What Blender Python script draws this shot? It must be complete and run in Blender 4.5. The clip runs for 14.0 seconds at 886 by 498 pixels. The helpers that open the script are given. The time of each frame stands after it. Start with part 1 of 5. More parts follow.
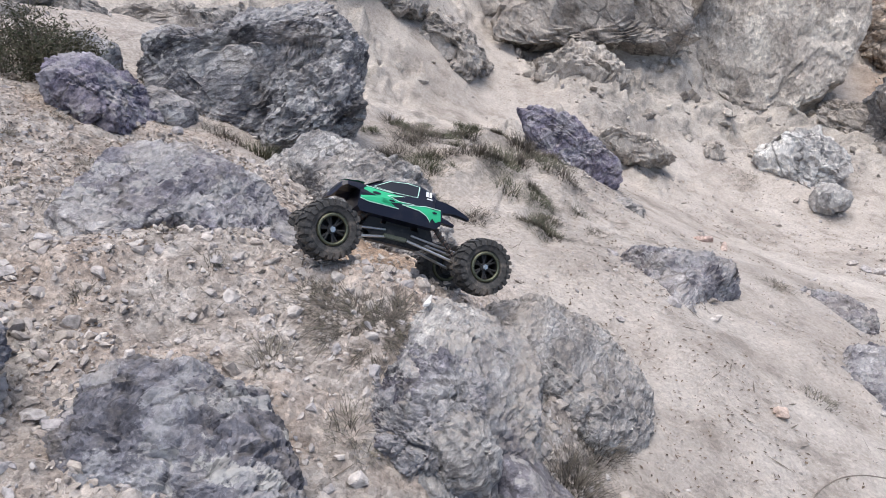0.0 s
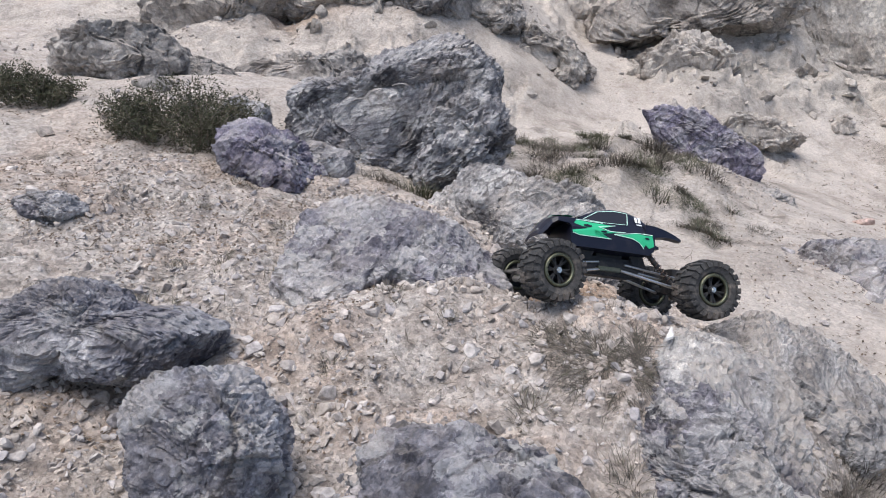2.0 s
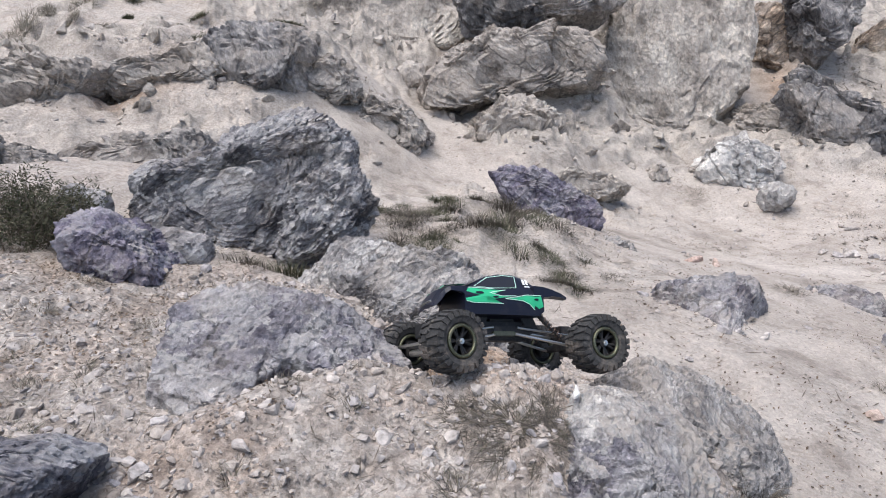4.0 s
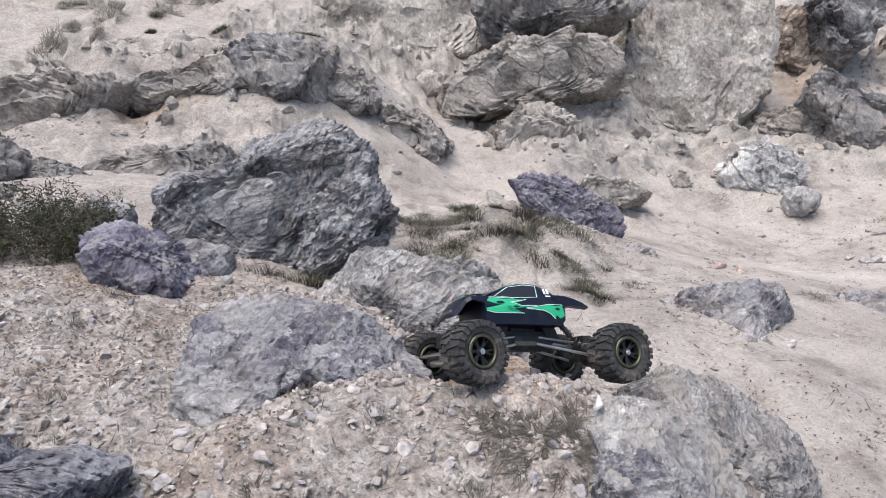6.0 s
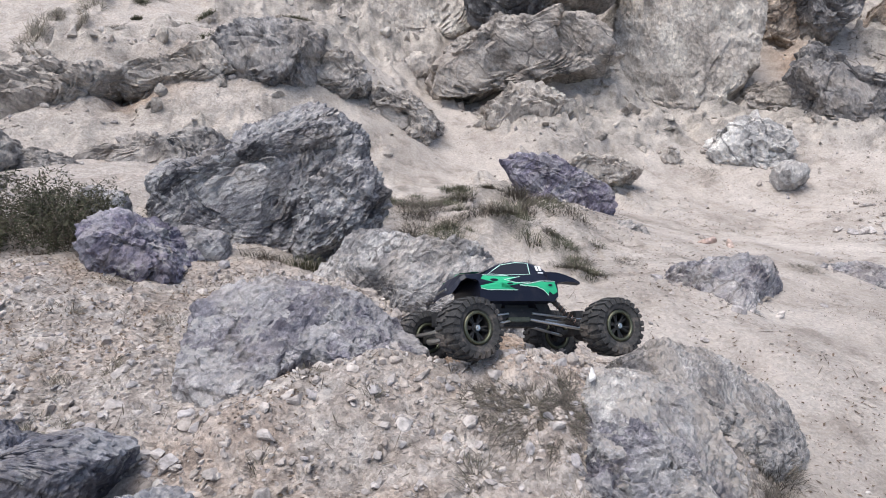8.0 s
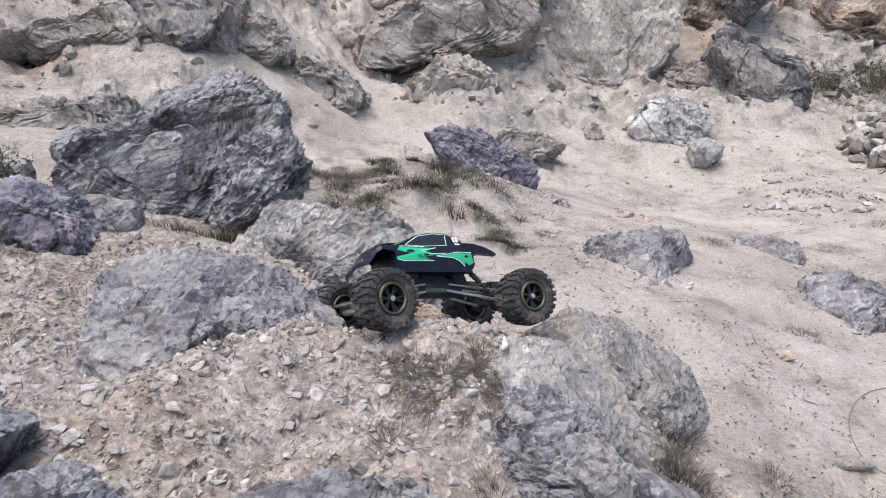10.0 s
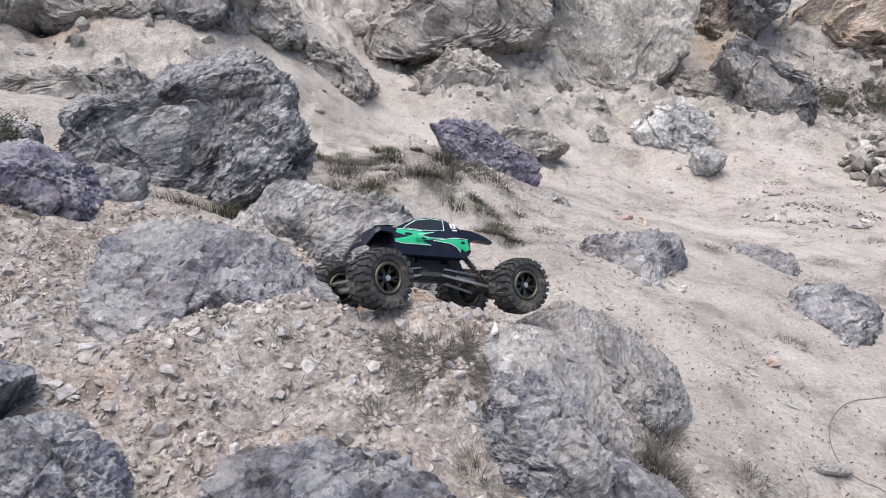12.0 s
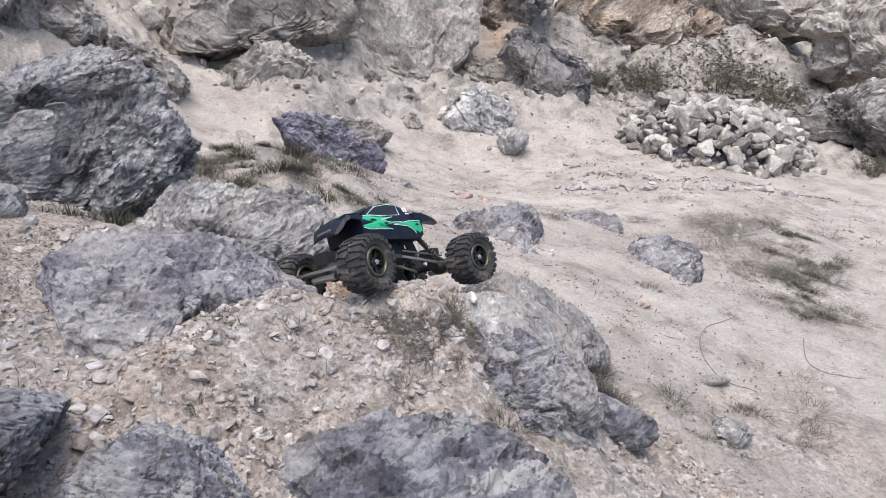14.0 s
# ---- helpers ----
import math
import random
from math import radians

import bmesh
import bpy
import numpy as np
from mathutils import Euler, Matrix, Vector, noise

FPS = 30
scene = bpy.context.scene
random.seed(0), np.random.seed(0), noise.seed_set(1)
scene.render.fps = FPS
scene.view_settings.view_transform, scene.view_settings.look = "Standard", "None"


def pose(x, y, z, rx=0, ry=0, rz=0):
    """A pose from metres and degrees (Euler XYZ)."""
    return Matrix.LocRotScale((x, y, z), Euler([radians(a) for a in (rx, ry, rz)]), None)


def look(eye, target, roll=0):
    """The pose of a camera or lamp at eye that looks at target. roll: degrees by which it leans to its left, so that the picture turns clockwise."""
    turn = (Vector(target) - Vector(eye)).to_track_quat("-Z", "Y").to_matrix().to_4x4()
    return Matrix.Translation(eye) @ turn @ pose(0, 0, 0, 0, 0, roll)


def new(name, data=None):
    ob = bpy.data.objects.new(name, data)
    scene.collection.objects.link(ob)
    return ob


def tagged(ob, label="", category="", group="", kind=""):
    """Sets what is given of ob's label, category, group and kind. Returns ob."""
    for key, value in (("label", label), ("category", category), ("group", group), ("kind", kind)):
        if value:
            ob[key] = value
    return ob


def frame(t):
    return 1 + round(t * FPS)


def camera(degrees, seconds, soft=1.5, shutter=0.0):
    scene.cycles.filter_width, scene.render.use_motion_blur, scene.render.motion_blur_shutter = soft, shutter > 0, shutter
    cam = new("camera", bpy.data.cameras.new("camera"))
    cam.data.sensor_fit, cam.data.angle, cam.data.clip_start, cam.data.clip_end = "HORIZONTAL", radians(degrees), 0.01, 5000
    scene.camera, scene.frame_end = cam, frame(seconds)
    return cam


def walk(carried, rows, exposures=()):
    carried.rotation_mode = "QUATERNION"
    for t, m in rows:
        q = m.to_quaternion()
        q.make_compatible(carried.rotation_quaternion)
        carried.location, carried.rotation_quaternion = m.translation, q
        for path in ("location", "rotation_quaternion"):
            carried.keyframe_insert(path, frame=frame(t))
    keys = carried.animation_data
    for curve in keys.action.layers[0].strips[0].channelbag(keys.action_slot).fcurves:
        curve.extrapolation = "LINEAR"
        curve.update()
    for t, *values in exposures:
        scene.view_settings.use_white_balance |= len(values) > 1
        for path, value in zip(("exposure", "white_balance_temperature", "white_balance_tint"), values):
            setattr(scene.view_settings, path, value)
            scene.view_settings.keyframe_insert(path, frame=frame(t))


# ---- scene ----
cam = camera(63.5, 14.0, soft=1.0)
METRES, EYE, TILT, LEAN, TURN = 1.2, 1.45, -24.0, -13.0, 0.0
ROWS = [
    (0.0, 0.0, 0.0, 0.0, 0.0, 0.0, -0.0),
    (0.5, -0.1517, 0.0653, 0.0347, -2.08, 2.11, 3.79),
    (1.0, -0.2143, 0.0527, 0.0629, -0.31, 1.92, 6.07),
    (1.5, -0.2317, 0.0422, 0.0669, 1.5, 2.43, 5.39),
    (2.0, -0.2367, 0.0192, 0.0645, 6.48, 1.12, 6.37),
    (2.5, -0.2777, 0.0529, 0.0865, -4.8, 1.67, 8.97),
    (5.0, -0.3249, 0.0543, 0.104, -6.15, 4.6, 13.11),
    (5.5, -0.3257, 0.0564, 0.1038, -6.31, 4.85, 13.34),
    (6.0, -0.3199, 0.0557, 0.1044, -4.48, 5.16, 12.86),
    (6.5, -0.3207, 0.0541, 0.1057, -5.72, 4.92, 13.69),
    (7.0, -0.3304, 0.052, 0.1079, -5.99, 4.88, 14.19),
    (7.5, -0.3291, 0.0362, 0.1051, 1.66, 4.7, 15.32),
    (8.0, -0.3246, 0.0345, 0.099, -4.96, 3.61, 14.2),
    (10.5, -0.3013, 0.0264, 0.0869, -11.23, -0.29, 14.37),
    (11.0, -0.306, 0.0271, 0.088, -11.83, -0.05, 14.7),
    (11.5, -0.3084, 0.0279, 0.0884, -11.45, 0.12, 14.78),
    (12.0, -0.3067, 0.0044, 0.0666, -10.73, -0.19, 10.83),
    (12.5, -0.3474, 0.0058, 0.0599, -11.46, -2.08, 7.81),
    (13.0, -0.4926, 0.0807, 0.0903, -27.39, -3.17, 14.7),
    (13.5, -0.5819, 0.0847, 0.1513, -30.39, -5.16, 15.79),
    (14.0, -0.6633, 0.0325, 0.1317, -29.38, -5.25, 15.99),
]
walk(cam, [(t, pose(0, 0, EYE, TILT, LEAN, TURN) @ pose(METRES * x, METRES * y, METRES * z, 90 + pitch, roll, yaw)) for t, x, y, z, yaw, pitch, roll in ROWS])

# ---------------------------------------------------------------- light
scene.view_settings.exposure = 0.72
world = bpy.data.worlds.new("overcast_sky")
scene.world = world
world.use_nodes = True
wn = world.node_tree.nodes
sky = wn.new("ShaderNodeTexSky")
sky.sky_type = 'NISHITA'
sky.sun_disc = False
sky.sun_elevation = radians(72)
sky.sun_rotation = radians(256)
sky.air_density = 1.0
sky.dust_density = 3.0
wn["Background"].inputs["Strength"].default_value = 0.125
world.node_tree.links.new(sky.outputs["Color"], wn["Background"].inputs["Color"])
sun_data = bpy.data.lights.new("sun", 'SUN')
sun_data.energy = 1.9
sun_data.angle = radians(50)
sun_data.color = (0.975, 0.965, 0.955)
sun = new("sun", sun_data)
sun.matrix_world = look((-1.6, -0.4, 5.0), (0, 0, 0))


# ---------------------------------------------------------------- noise
def lattice(i, j, k, seed):
    h = (i * 374761393 + j * 668265263 + k * 2147483647 + seed * 1274126177) & 0xFFFFFFFF
    h = ((h ^ (h >> 13)) * 1274126177) & 0xFFFFFFFF
    h = ((h ^ (h >> 16)) * 2246822519) & 0xFFFFFFFF
    return ((h ^ (h >> 15)) & 0xFFFF) / 32767.5 - 1.0


def vnoise(p, seed=0):
    """Smooth value noise in -1..1 at the rows of p."""
    q = np.floor(p)
    u = p - q
    u = u * u * (3 - 2 * u)
    i, j, k = (q[:, n].astype(np.int64) for n in range(3))
    total = 0
    for a in (0, 1):
        for b in (0, 1):
            for c in (0, 1):
                w = (u[:, 0] if a else 1 - u[:, 0]) * (u[:, 1] if b else 1 - u[:, 1]) * (u[:, 2] if c else 1 - u[:, 2])
                total = total + w * lattice(i + a, j + b, k + c, seed)
    return total


def fbm(p, octaves=4, seed=0, gain=0.5):
    total, size = 0, 1.0
    for n in range(octaves):
        total = total + size * vnoise(p * 2.03 ** n + 17.3 * n, seed + n)
        size *= gain
    return total


def ridged(p, octaves=3, seed=0, gain=0.5):
    total, size = 0, 1.0
    for n in range(octaves):
        total = total + size * (1 - 2 * np.abs(vnoise(p * 2.1 ** n + 9.1 * n, seed + n)))
        size *= gain
    return total


CELL_RANDOM = np.random.default_rng(42).uniform(-1, 1, (65536, 7))


def cells(p, seed=0):
    """Broken faces: every cell of a scattered pattern is a slanted plane of its own. Also how far each place is from the joint to the next cell."""
    q = np.floor(p).astype(np.int64)
    best, second, out = np.full(len(p), 9.0), np.full(len(p), 9.0), np.zeros(len(p))
    for a in (-1, 0, 1):
        for b in (-1, 0, 1):
            for c in (-1, 0, 1):
                i, j, k = q[:, 0] + a, q[:, 1] + b, q[:, 2] + c
                h = (i * 374761393 + j * 668265263 + k * 1440662683 + seed * 1274126177) & 0xFFFFFFFF
                h = ((h ^ (h >> 13)) * 1274126177) & 0xFFFFFFFF
                pick = CELL_RANDOM[(h ^ (h >> 16)) & 0xFFFF]
                away = p - (np.stack([i, j, k], -1) + 0.5 + 0.45 * pick[:, :3])
                dist = (away ** 2).sum(1)
                near = dist < best
                second = np.where(near, best, np.minimum(second, dist))
                slant = (away * pick[:, 3:6]).sum(1) + 0.35 * pick[:, 6]
                best, out = np.where(near, dist, best), np.where(near, slant, out)
    return out, np.sqrt(second) - np.sqrt(best)


def groove(edge, width):
    return np.exp(-(edge / width) ** 2)


def flat_chips(x, y, scale, seed, where):
    """The same on flat ground, worked out only where it counts."""
    out = np.zeros(len(x))
    pick = np.nonzero(where > 0.01)[0]
    p = np.stack([x[pick], y[pick]], -1) * scale
    q = np.floor(p).astype(np.int64)
    best, val = np.full(len(p), 9.0), np.zeros(len(p))
    for a in (-1, 0, 1):
        for b in (-1, 0, 1):
            i, j = q[:, 0] + a, q[:, 1] + b
            ax = p[:, 0] - (i + 0.5 + 0.45 * lattice(i, j, 0 * i, seed + 1))
            ay = p[:, 1] - (j + 0.5 + 0.45 * lattice(i, j, 0 * i, seed + 2))
            dist = ax * ax + ay * ay
            slant = ax * lattice(i, j, 0 * i, seed + 4) + ay * lattice(i, j, 0 * i, seed + 5) + 0.35 * lattice(i, j, 0 * i, seed + 9)
            near = dist < best
            best, val = np.where(near, dist, best), np.where(near, slant, val)
    out[pick] = val
    return out


def smooth(a, b, x):
    u = np.clip((x - a) / (b - a), 0, 1)
    return u * u * (3 - 2 * u)


# ---------------------------------------------------------------- mesh helpers
def mesh_of(name, verts, faces, soft=True):
    """A mesh from arrays of vertices and of triangles or quads."""
    me = bpy.data.meshes.new(name)
    faces = np.asarray(faces, dtype=np.int32)
    n, k = faces.shape
    me.vertices.add(len(verts))
    me.vertices.foreach_set("co", np.asarray(verts, dtype=np.float32).ravel())
    me.loops.add(n * k)
    me.loops.foreach_set("vertex_index", faces.ravel())
    me.polygons.add(n)
    me.polygons.foreach_set("loop_start", np.arange(0, n * k, k, dtype=np.int32))
    me.update(calc_edges=True)
    me.validate()
    if soft:
        me.shade_smooth()
    else:
        me.shade_flat()
    return me


def ball(level):
    bm = bmesh.new()
    bmesh.ops.create_icosphere(bm, subdivisions=level, radius=1.0)
    v = np.array([tuple(a.co) for a in bm.verts])
    f = np.array([[a.index for a in face.verts] for face in bm.faces])
    bm.free()
    return v / np.linalg.norm(v, axis=1)[:, None], f


BALLS = {n: ball(n) for n in (1, 2, 3, 4, 5, 6, 7)}


def part(name, bm, material, parent=None, label="", soft=False):
    """Links a bmesh as one mesh object under a thing or a part."""
    me = bpy.data.meshes.new(name)
    bm.to_mesh(me)
    bm.free()
    if soft:
        me.shade_smooth()
    me.materials.append(material)
    ob = new(name, me)
    if parent is not None:
        ob.parent = parent
    if label:
        ob["label"] = label
    return ob


# ---------------------------------------------------------------- materials
def blank(name):
    mat = bpy.data.materials.new(name)
    mat.use_nodes = True
    nt = mat.node_tree
    return mat, nt.nodes, nt.links, nt.nodes["Principled BSDF"]


def tex(nodes, links, kind, scale, coord, **more):
    node = nodes.new(kind)
    node.inputs["Scale"].default_value = scale
    for key, value in more.items():
        node.inputs[key].default_value = value
    links.new(coord, node.inputs["Vector"])
    return node


def ramp(nodes, links, value, stops):
    node = nodes.new("ShaderNodeValToRGB")
    while len(node.color_ramp.elements) < len(stops):
        node.color_ramp.elements.new(0.5)
    for e, (at, col) in zip(node.color_ramp.elements, stops):
        e.position = at
        e.color = (*col, 1) if len(col) == 3 else col
    links.new(value, node.inputs["Fac"])
    return node.outputs["Color"]


def blend(nodes, links, fac, a, b, kind='MIX'):
    node = nodes.new("ShaderNodeMix")
    node.data_type = 'RGBA'
    node.blend_type = kind
    ins = [s for s in node.inputs if s.enabled]
    for sock, value in zip(ins, (fac, a, b)):
        if isinstance(value, (int, float)):
            sock.default_value = value
        elif isinstance(value, tuple):
            sock.default_value = (*value, 1)
        else:
            links.new(value, sock)
    return [s for s in node.outputs if s.enabled][0]


def bump(nodes, links, height, strength, distance, under=None):
    node = nodes.new("ShaderNodeBump")
    node.inputs["Strength"].default_value = strength
    node.inputs["Distance"].default_value = distance
    links.new(height, node.inputs["Height"])
    if under is not None:
        links.new(under, node.inputs["Normal"])
    return node.outputs["Normal"]


def rough_noise(nodes, links, scale, coord, detail=8, rough=0.65, kind='FBM'):
    node = tex(nodes, links, "ShaderNodeTexNoise", scale, coord, Detail=detail, Roughness=rough)
    node.noise_type = kind
    node.normalize = kind == 'FBM'
    return node.outputs["Fac"]


def rock_material(name, dark, mid, light, dust, dusty=0.5, lichen=0.3, grain=1.0, lay=(0.0, -45.0, 0.0), squeeze=2.2, pit=0.5, vivid=1.0, patch=24.0, crack=0.75):
    """Weathered stone: blotches, pale crusts, dark pits and slanting seams, and sand caught on flat tops."""
    mat, n, l, bsdf = blank(name)
    dark, mid, light = tuple(0.50 * c for c in dark), tuple(0.70 * c for c in mid), tuple(0.86 * c for c in light)
    geo = n.new("ShaderNodeNewGeometry")
    pos = geo.outputs["Position"]
    bed = n.new("ShaderNodeMapping")
    l.new(pos, bed.inputs["Vector"])
    bed.inputs["Rotation"].default_value = [radians(a) for a in lay]
    bed.vector_type = 'TEXTURE'
    bed.inputs["Scale"].default_value = (1.0, 1.0, 1.0 / squeeze)
    laid = bed.outputs["Vector"]
    big = rough_noise(n, l, 5.0 / grain, laid, 6, 0.6)
    fine = rough_noise(n, l, 55.0 / grain, laid, 9, 0.78)
    seam = rough_noise(n, l, 9.0 / grain, laid, 9, 0.65, 'RIDGED_MULTIFRACTAL')
    col = ramp(n, l, big, [(0.38, dark), (0.455, mid), (0.53, mid), (0.61, light)])
    warped = n.new("ShaderNodeVectorMath")
    warped.operation = 'MULTIPLY_ADD'
    shake = tex(n, l, "ShaderNodeTexNoise", 40.0 / grain, pos, Detail=4, Roughness=0.6)
    l.new(shake.outputs["Color"], warped.inputs[0])
    warped.inputs[1].default_value = (0.03 * grain,) * 3
    l.new(laid, warped.inputs[2])
    clast = tex(n, l, "ShaderNodeTexVoronoi", 42.0 / grain, warped.outputs[0], Randomness=1.0)
    chip = tex(n, l, "ShaderNodeTexVoronoi", 120.0 / grain, warped.outputs[0], Randomness=1.0)
    shade = n.new("ShaderNodeSeparateColor")
    l.new(clast.outputs["Color"], shade.inputs[0])
    tiny = n.new("ShaderNodeSeparateColor")
    l.new(chip.outputs["Color"], tiny.inputs[0])
    col = blend(n, l, 0.6 * vivid, col, ramp(n, l, shade.outputs[0], [(0.0, (0.66, 0.65, 0.66)), (0.6, (1.0, 1.0, 1.0)), (0.86, (1.25, 1.24, 1.22)), (1.0, (1.7, 1.68, 1.64))]), 'MULTIPLY')
    col = blend(n, l, 0.45 * vivid, col, ramp(n, l, tiny.outputs[1], [(0.0, (0.6, 0.6, 0.6)), (0.5, (1.0, 1.0, 1.0)), (1.0, (1.5, 1.49, 1.46))]), 'MULTIPLY')
    tone = ramp(n, l, fine, [(0.34, (0.36, 0.35, 0.36)), (0.45, (0.85, 0.85, 0.85)), (0.56, (1.15, 1.14, 1.13)), (0.66, (1.8, 1.77, 1.73))])
    col = blend(n, l, 0.75 * vivid, col, tone, 'MULTIPLY')
    crust = rough_noise(n, l, patch / grain, pos, 8, 0.66)
    where = rough_noise(n, l, 4.0 / grain, pos, 3, 0.5)
    a = ramp(n, l, crust, [(0.545, (0, 0, 0)), (0.575, (1, 1, 1))])
    b = ramp(n, l, where, [(0.40, (0, 0, 0)), (0.58, (lichen, lichen, lichen))])
    col = blend(n, l, blend(n, l, 1.0, a, b, 'MULTIPLY'), col, (0.46, 0.45, 0.437))
    rind = ramp(n, l, rough_noise(n, l, 6.5 / grain, laid, 10, 0.6), [(0.522, (0, 0, 0)), (0.537, (0.85 * lichen,) * 3)])
    col = blend(n, l, rind, col, blend(n, l, 0.7, tuple(0.10 + 0.66 * c for c in light), tone, 'MULTIPLY'))
    pits = ramp(n, l, rough_noise(n, l, 20.0 / grain, laid, 7, 0.68), [(0.34, (pit, pit, pit)), (0.40, (0, 0, 0))])
    col = blend(n, l, pits, col, (0.06, 0.056, 0.058))
    fissure = tex(n, l, "ShaderNodeTexVoronoi", 7.0 / grain, warped.outputs[0], Randomness=1.0)
    fissure.feature = 'DISTANCE_TO_EDGE'
    thin = ramp(n, l, fissure.outputs["Distance"], [(0.0, (crack, crack, crack)), (0.045, (0, 0, 0))])
    some = ramp(n, l, rough_noise(n, l, 6.0 / grain, pos, 3, 0.5), [(0.44, (0, 0, 0)), (0.56, (1, 1, 1))])
    col = blend(n, l, blend(n, l, 1.0, thin, some, 'MULTIPLY'), col, (0.07, 0.065, 0.065))
    stain = ramp(n, l, rough_noise(n, l, 3.1 / grain, pos, 8, 0.66), [(0.52, (0, 0, 0)), (0.58, (dusty * 0.55,) * 3)])
    col = blend(n, l, stain, col, blend(n, l, 0.6, dust, tone, 'MULTIPLY'))
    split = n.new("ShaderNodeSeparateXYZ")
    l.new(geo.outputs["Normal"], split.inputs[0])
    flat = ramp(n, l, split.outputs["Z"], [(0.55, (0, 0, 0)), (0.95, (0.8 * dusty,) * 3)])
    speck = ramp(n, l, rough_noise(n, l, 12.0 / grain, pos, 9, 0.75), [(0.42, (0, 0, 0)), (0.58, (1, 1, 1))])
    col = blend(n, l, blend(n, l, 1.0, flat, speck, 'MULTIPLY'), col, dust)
    l.new(col, bsdf.inputs["Base Color"])
    bsdf.inputs["Roughness"].default_value = 0.92
    bsdf.inputs["Specular IOR Level"].default_value = 0.25
    nb = bump(n, l, seam, 0.8, 0.014 * grain)
    nb = bump(n, l, thin, 0.5, -0.010 * grain, nb)
    nb = bump(n, l, clast.outputs["Distance"], 0.6, 0.016 * grain, nb)
    nb = bump(n, l, fine, 0.7, 0.014 * grain, nb)
    l.new(nb, bsdf.inputs["Normal"])
    return mat


SAND = (0.42, 0.37, 0.325)
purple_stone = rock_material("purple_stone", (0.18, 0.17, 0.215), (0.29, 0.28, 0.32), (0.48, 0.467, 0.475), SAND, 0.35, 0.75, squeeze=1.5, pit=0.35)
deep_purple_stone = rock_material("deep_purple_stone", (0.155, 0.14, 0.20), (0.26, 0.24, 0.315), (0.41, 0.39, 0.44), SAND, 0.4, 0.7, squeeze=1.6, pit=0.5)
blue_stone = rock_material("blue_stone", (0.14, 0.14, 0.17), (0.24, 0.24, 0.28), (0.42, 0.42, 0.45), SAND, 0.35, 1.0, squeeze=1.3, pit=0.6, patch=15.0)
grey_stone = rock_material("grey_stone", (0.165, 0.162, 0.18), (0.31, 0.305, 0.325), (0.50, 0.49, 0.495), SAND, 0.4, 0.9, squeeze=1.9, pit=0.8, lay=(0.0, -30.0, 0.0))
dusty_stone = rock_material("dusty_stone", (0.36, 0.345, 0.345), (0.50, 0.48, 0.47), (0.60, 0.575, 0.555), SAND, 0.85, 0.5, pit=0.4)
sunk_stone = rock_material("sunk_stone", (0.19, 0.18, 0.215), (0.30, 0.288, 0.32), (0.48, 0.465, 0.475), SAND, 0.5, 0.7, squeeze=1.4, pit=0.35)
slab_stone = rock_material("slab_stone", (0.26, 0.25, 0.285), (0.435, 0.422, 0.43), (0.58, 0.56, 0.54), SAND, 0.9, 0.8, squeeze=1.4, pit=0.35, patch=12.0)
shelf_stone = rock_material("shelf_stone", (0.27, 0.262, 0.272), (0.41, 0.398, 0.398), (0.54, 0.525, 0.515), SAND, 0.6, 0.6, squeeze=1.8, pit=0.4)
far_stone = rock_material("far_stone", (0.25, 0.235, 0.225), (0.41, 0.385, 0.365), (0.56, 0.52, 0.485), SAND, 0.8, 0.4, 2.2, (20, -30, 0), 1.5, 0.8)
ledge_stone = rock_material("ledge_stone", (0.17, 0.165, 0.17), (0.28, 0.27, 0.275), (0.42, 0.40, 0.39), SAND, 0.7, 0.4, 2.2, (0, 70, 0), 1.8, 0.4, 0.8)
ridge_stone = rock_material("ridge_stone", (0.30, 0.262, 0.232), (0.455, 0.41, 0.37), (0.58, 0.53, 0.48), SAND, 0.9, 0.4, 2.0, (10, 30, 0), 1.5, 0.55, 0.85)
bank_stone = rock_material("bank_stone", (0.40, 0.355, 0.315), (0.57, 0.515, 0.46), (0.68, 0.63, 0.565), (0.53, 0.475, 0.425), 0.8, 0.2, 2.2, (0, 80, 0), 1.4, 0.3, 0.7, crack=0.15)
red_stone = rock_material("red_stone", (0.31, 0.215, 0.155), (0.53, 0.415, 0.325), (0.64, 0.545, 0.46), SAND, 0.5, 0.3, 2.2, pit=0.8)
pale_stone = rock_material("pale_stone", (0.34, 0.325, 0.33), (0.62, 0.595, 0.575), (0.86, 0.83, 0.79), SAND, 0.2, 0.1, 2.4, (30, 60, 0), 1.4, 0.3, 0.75)


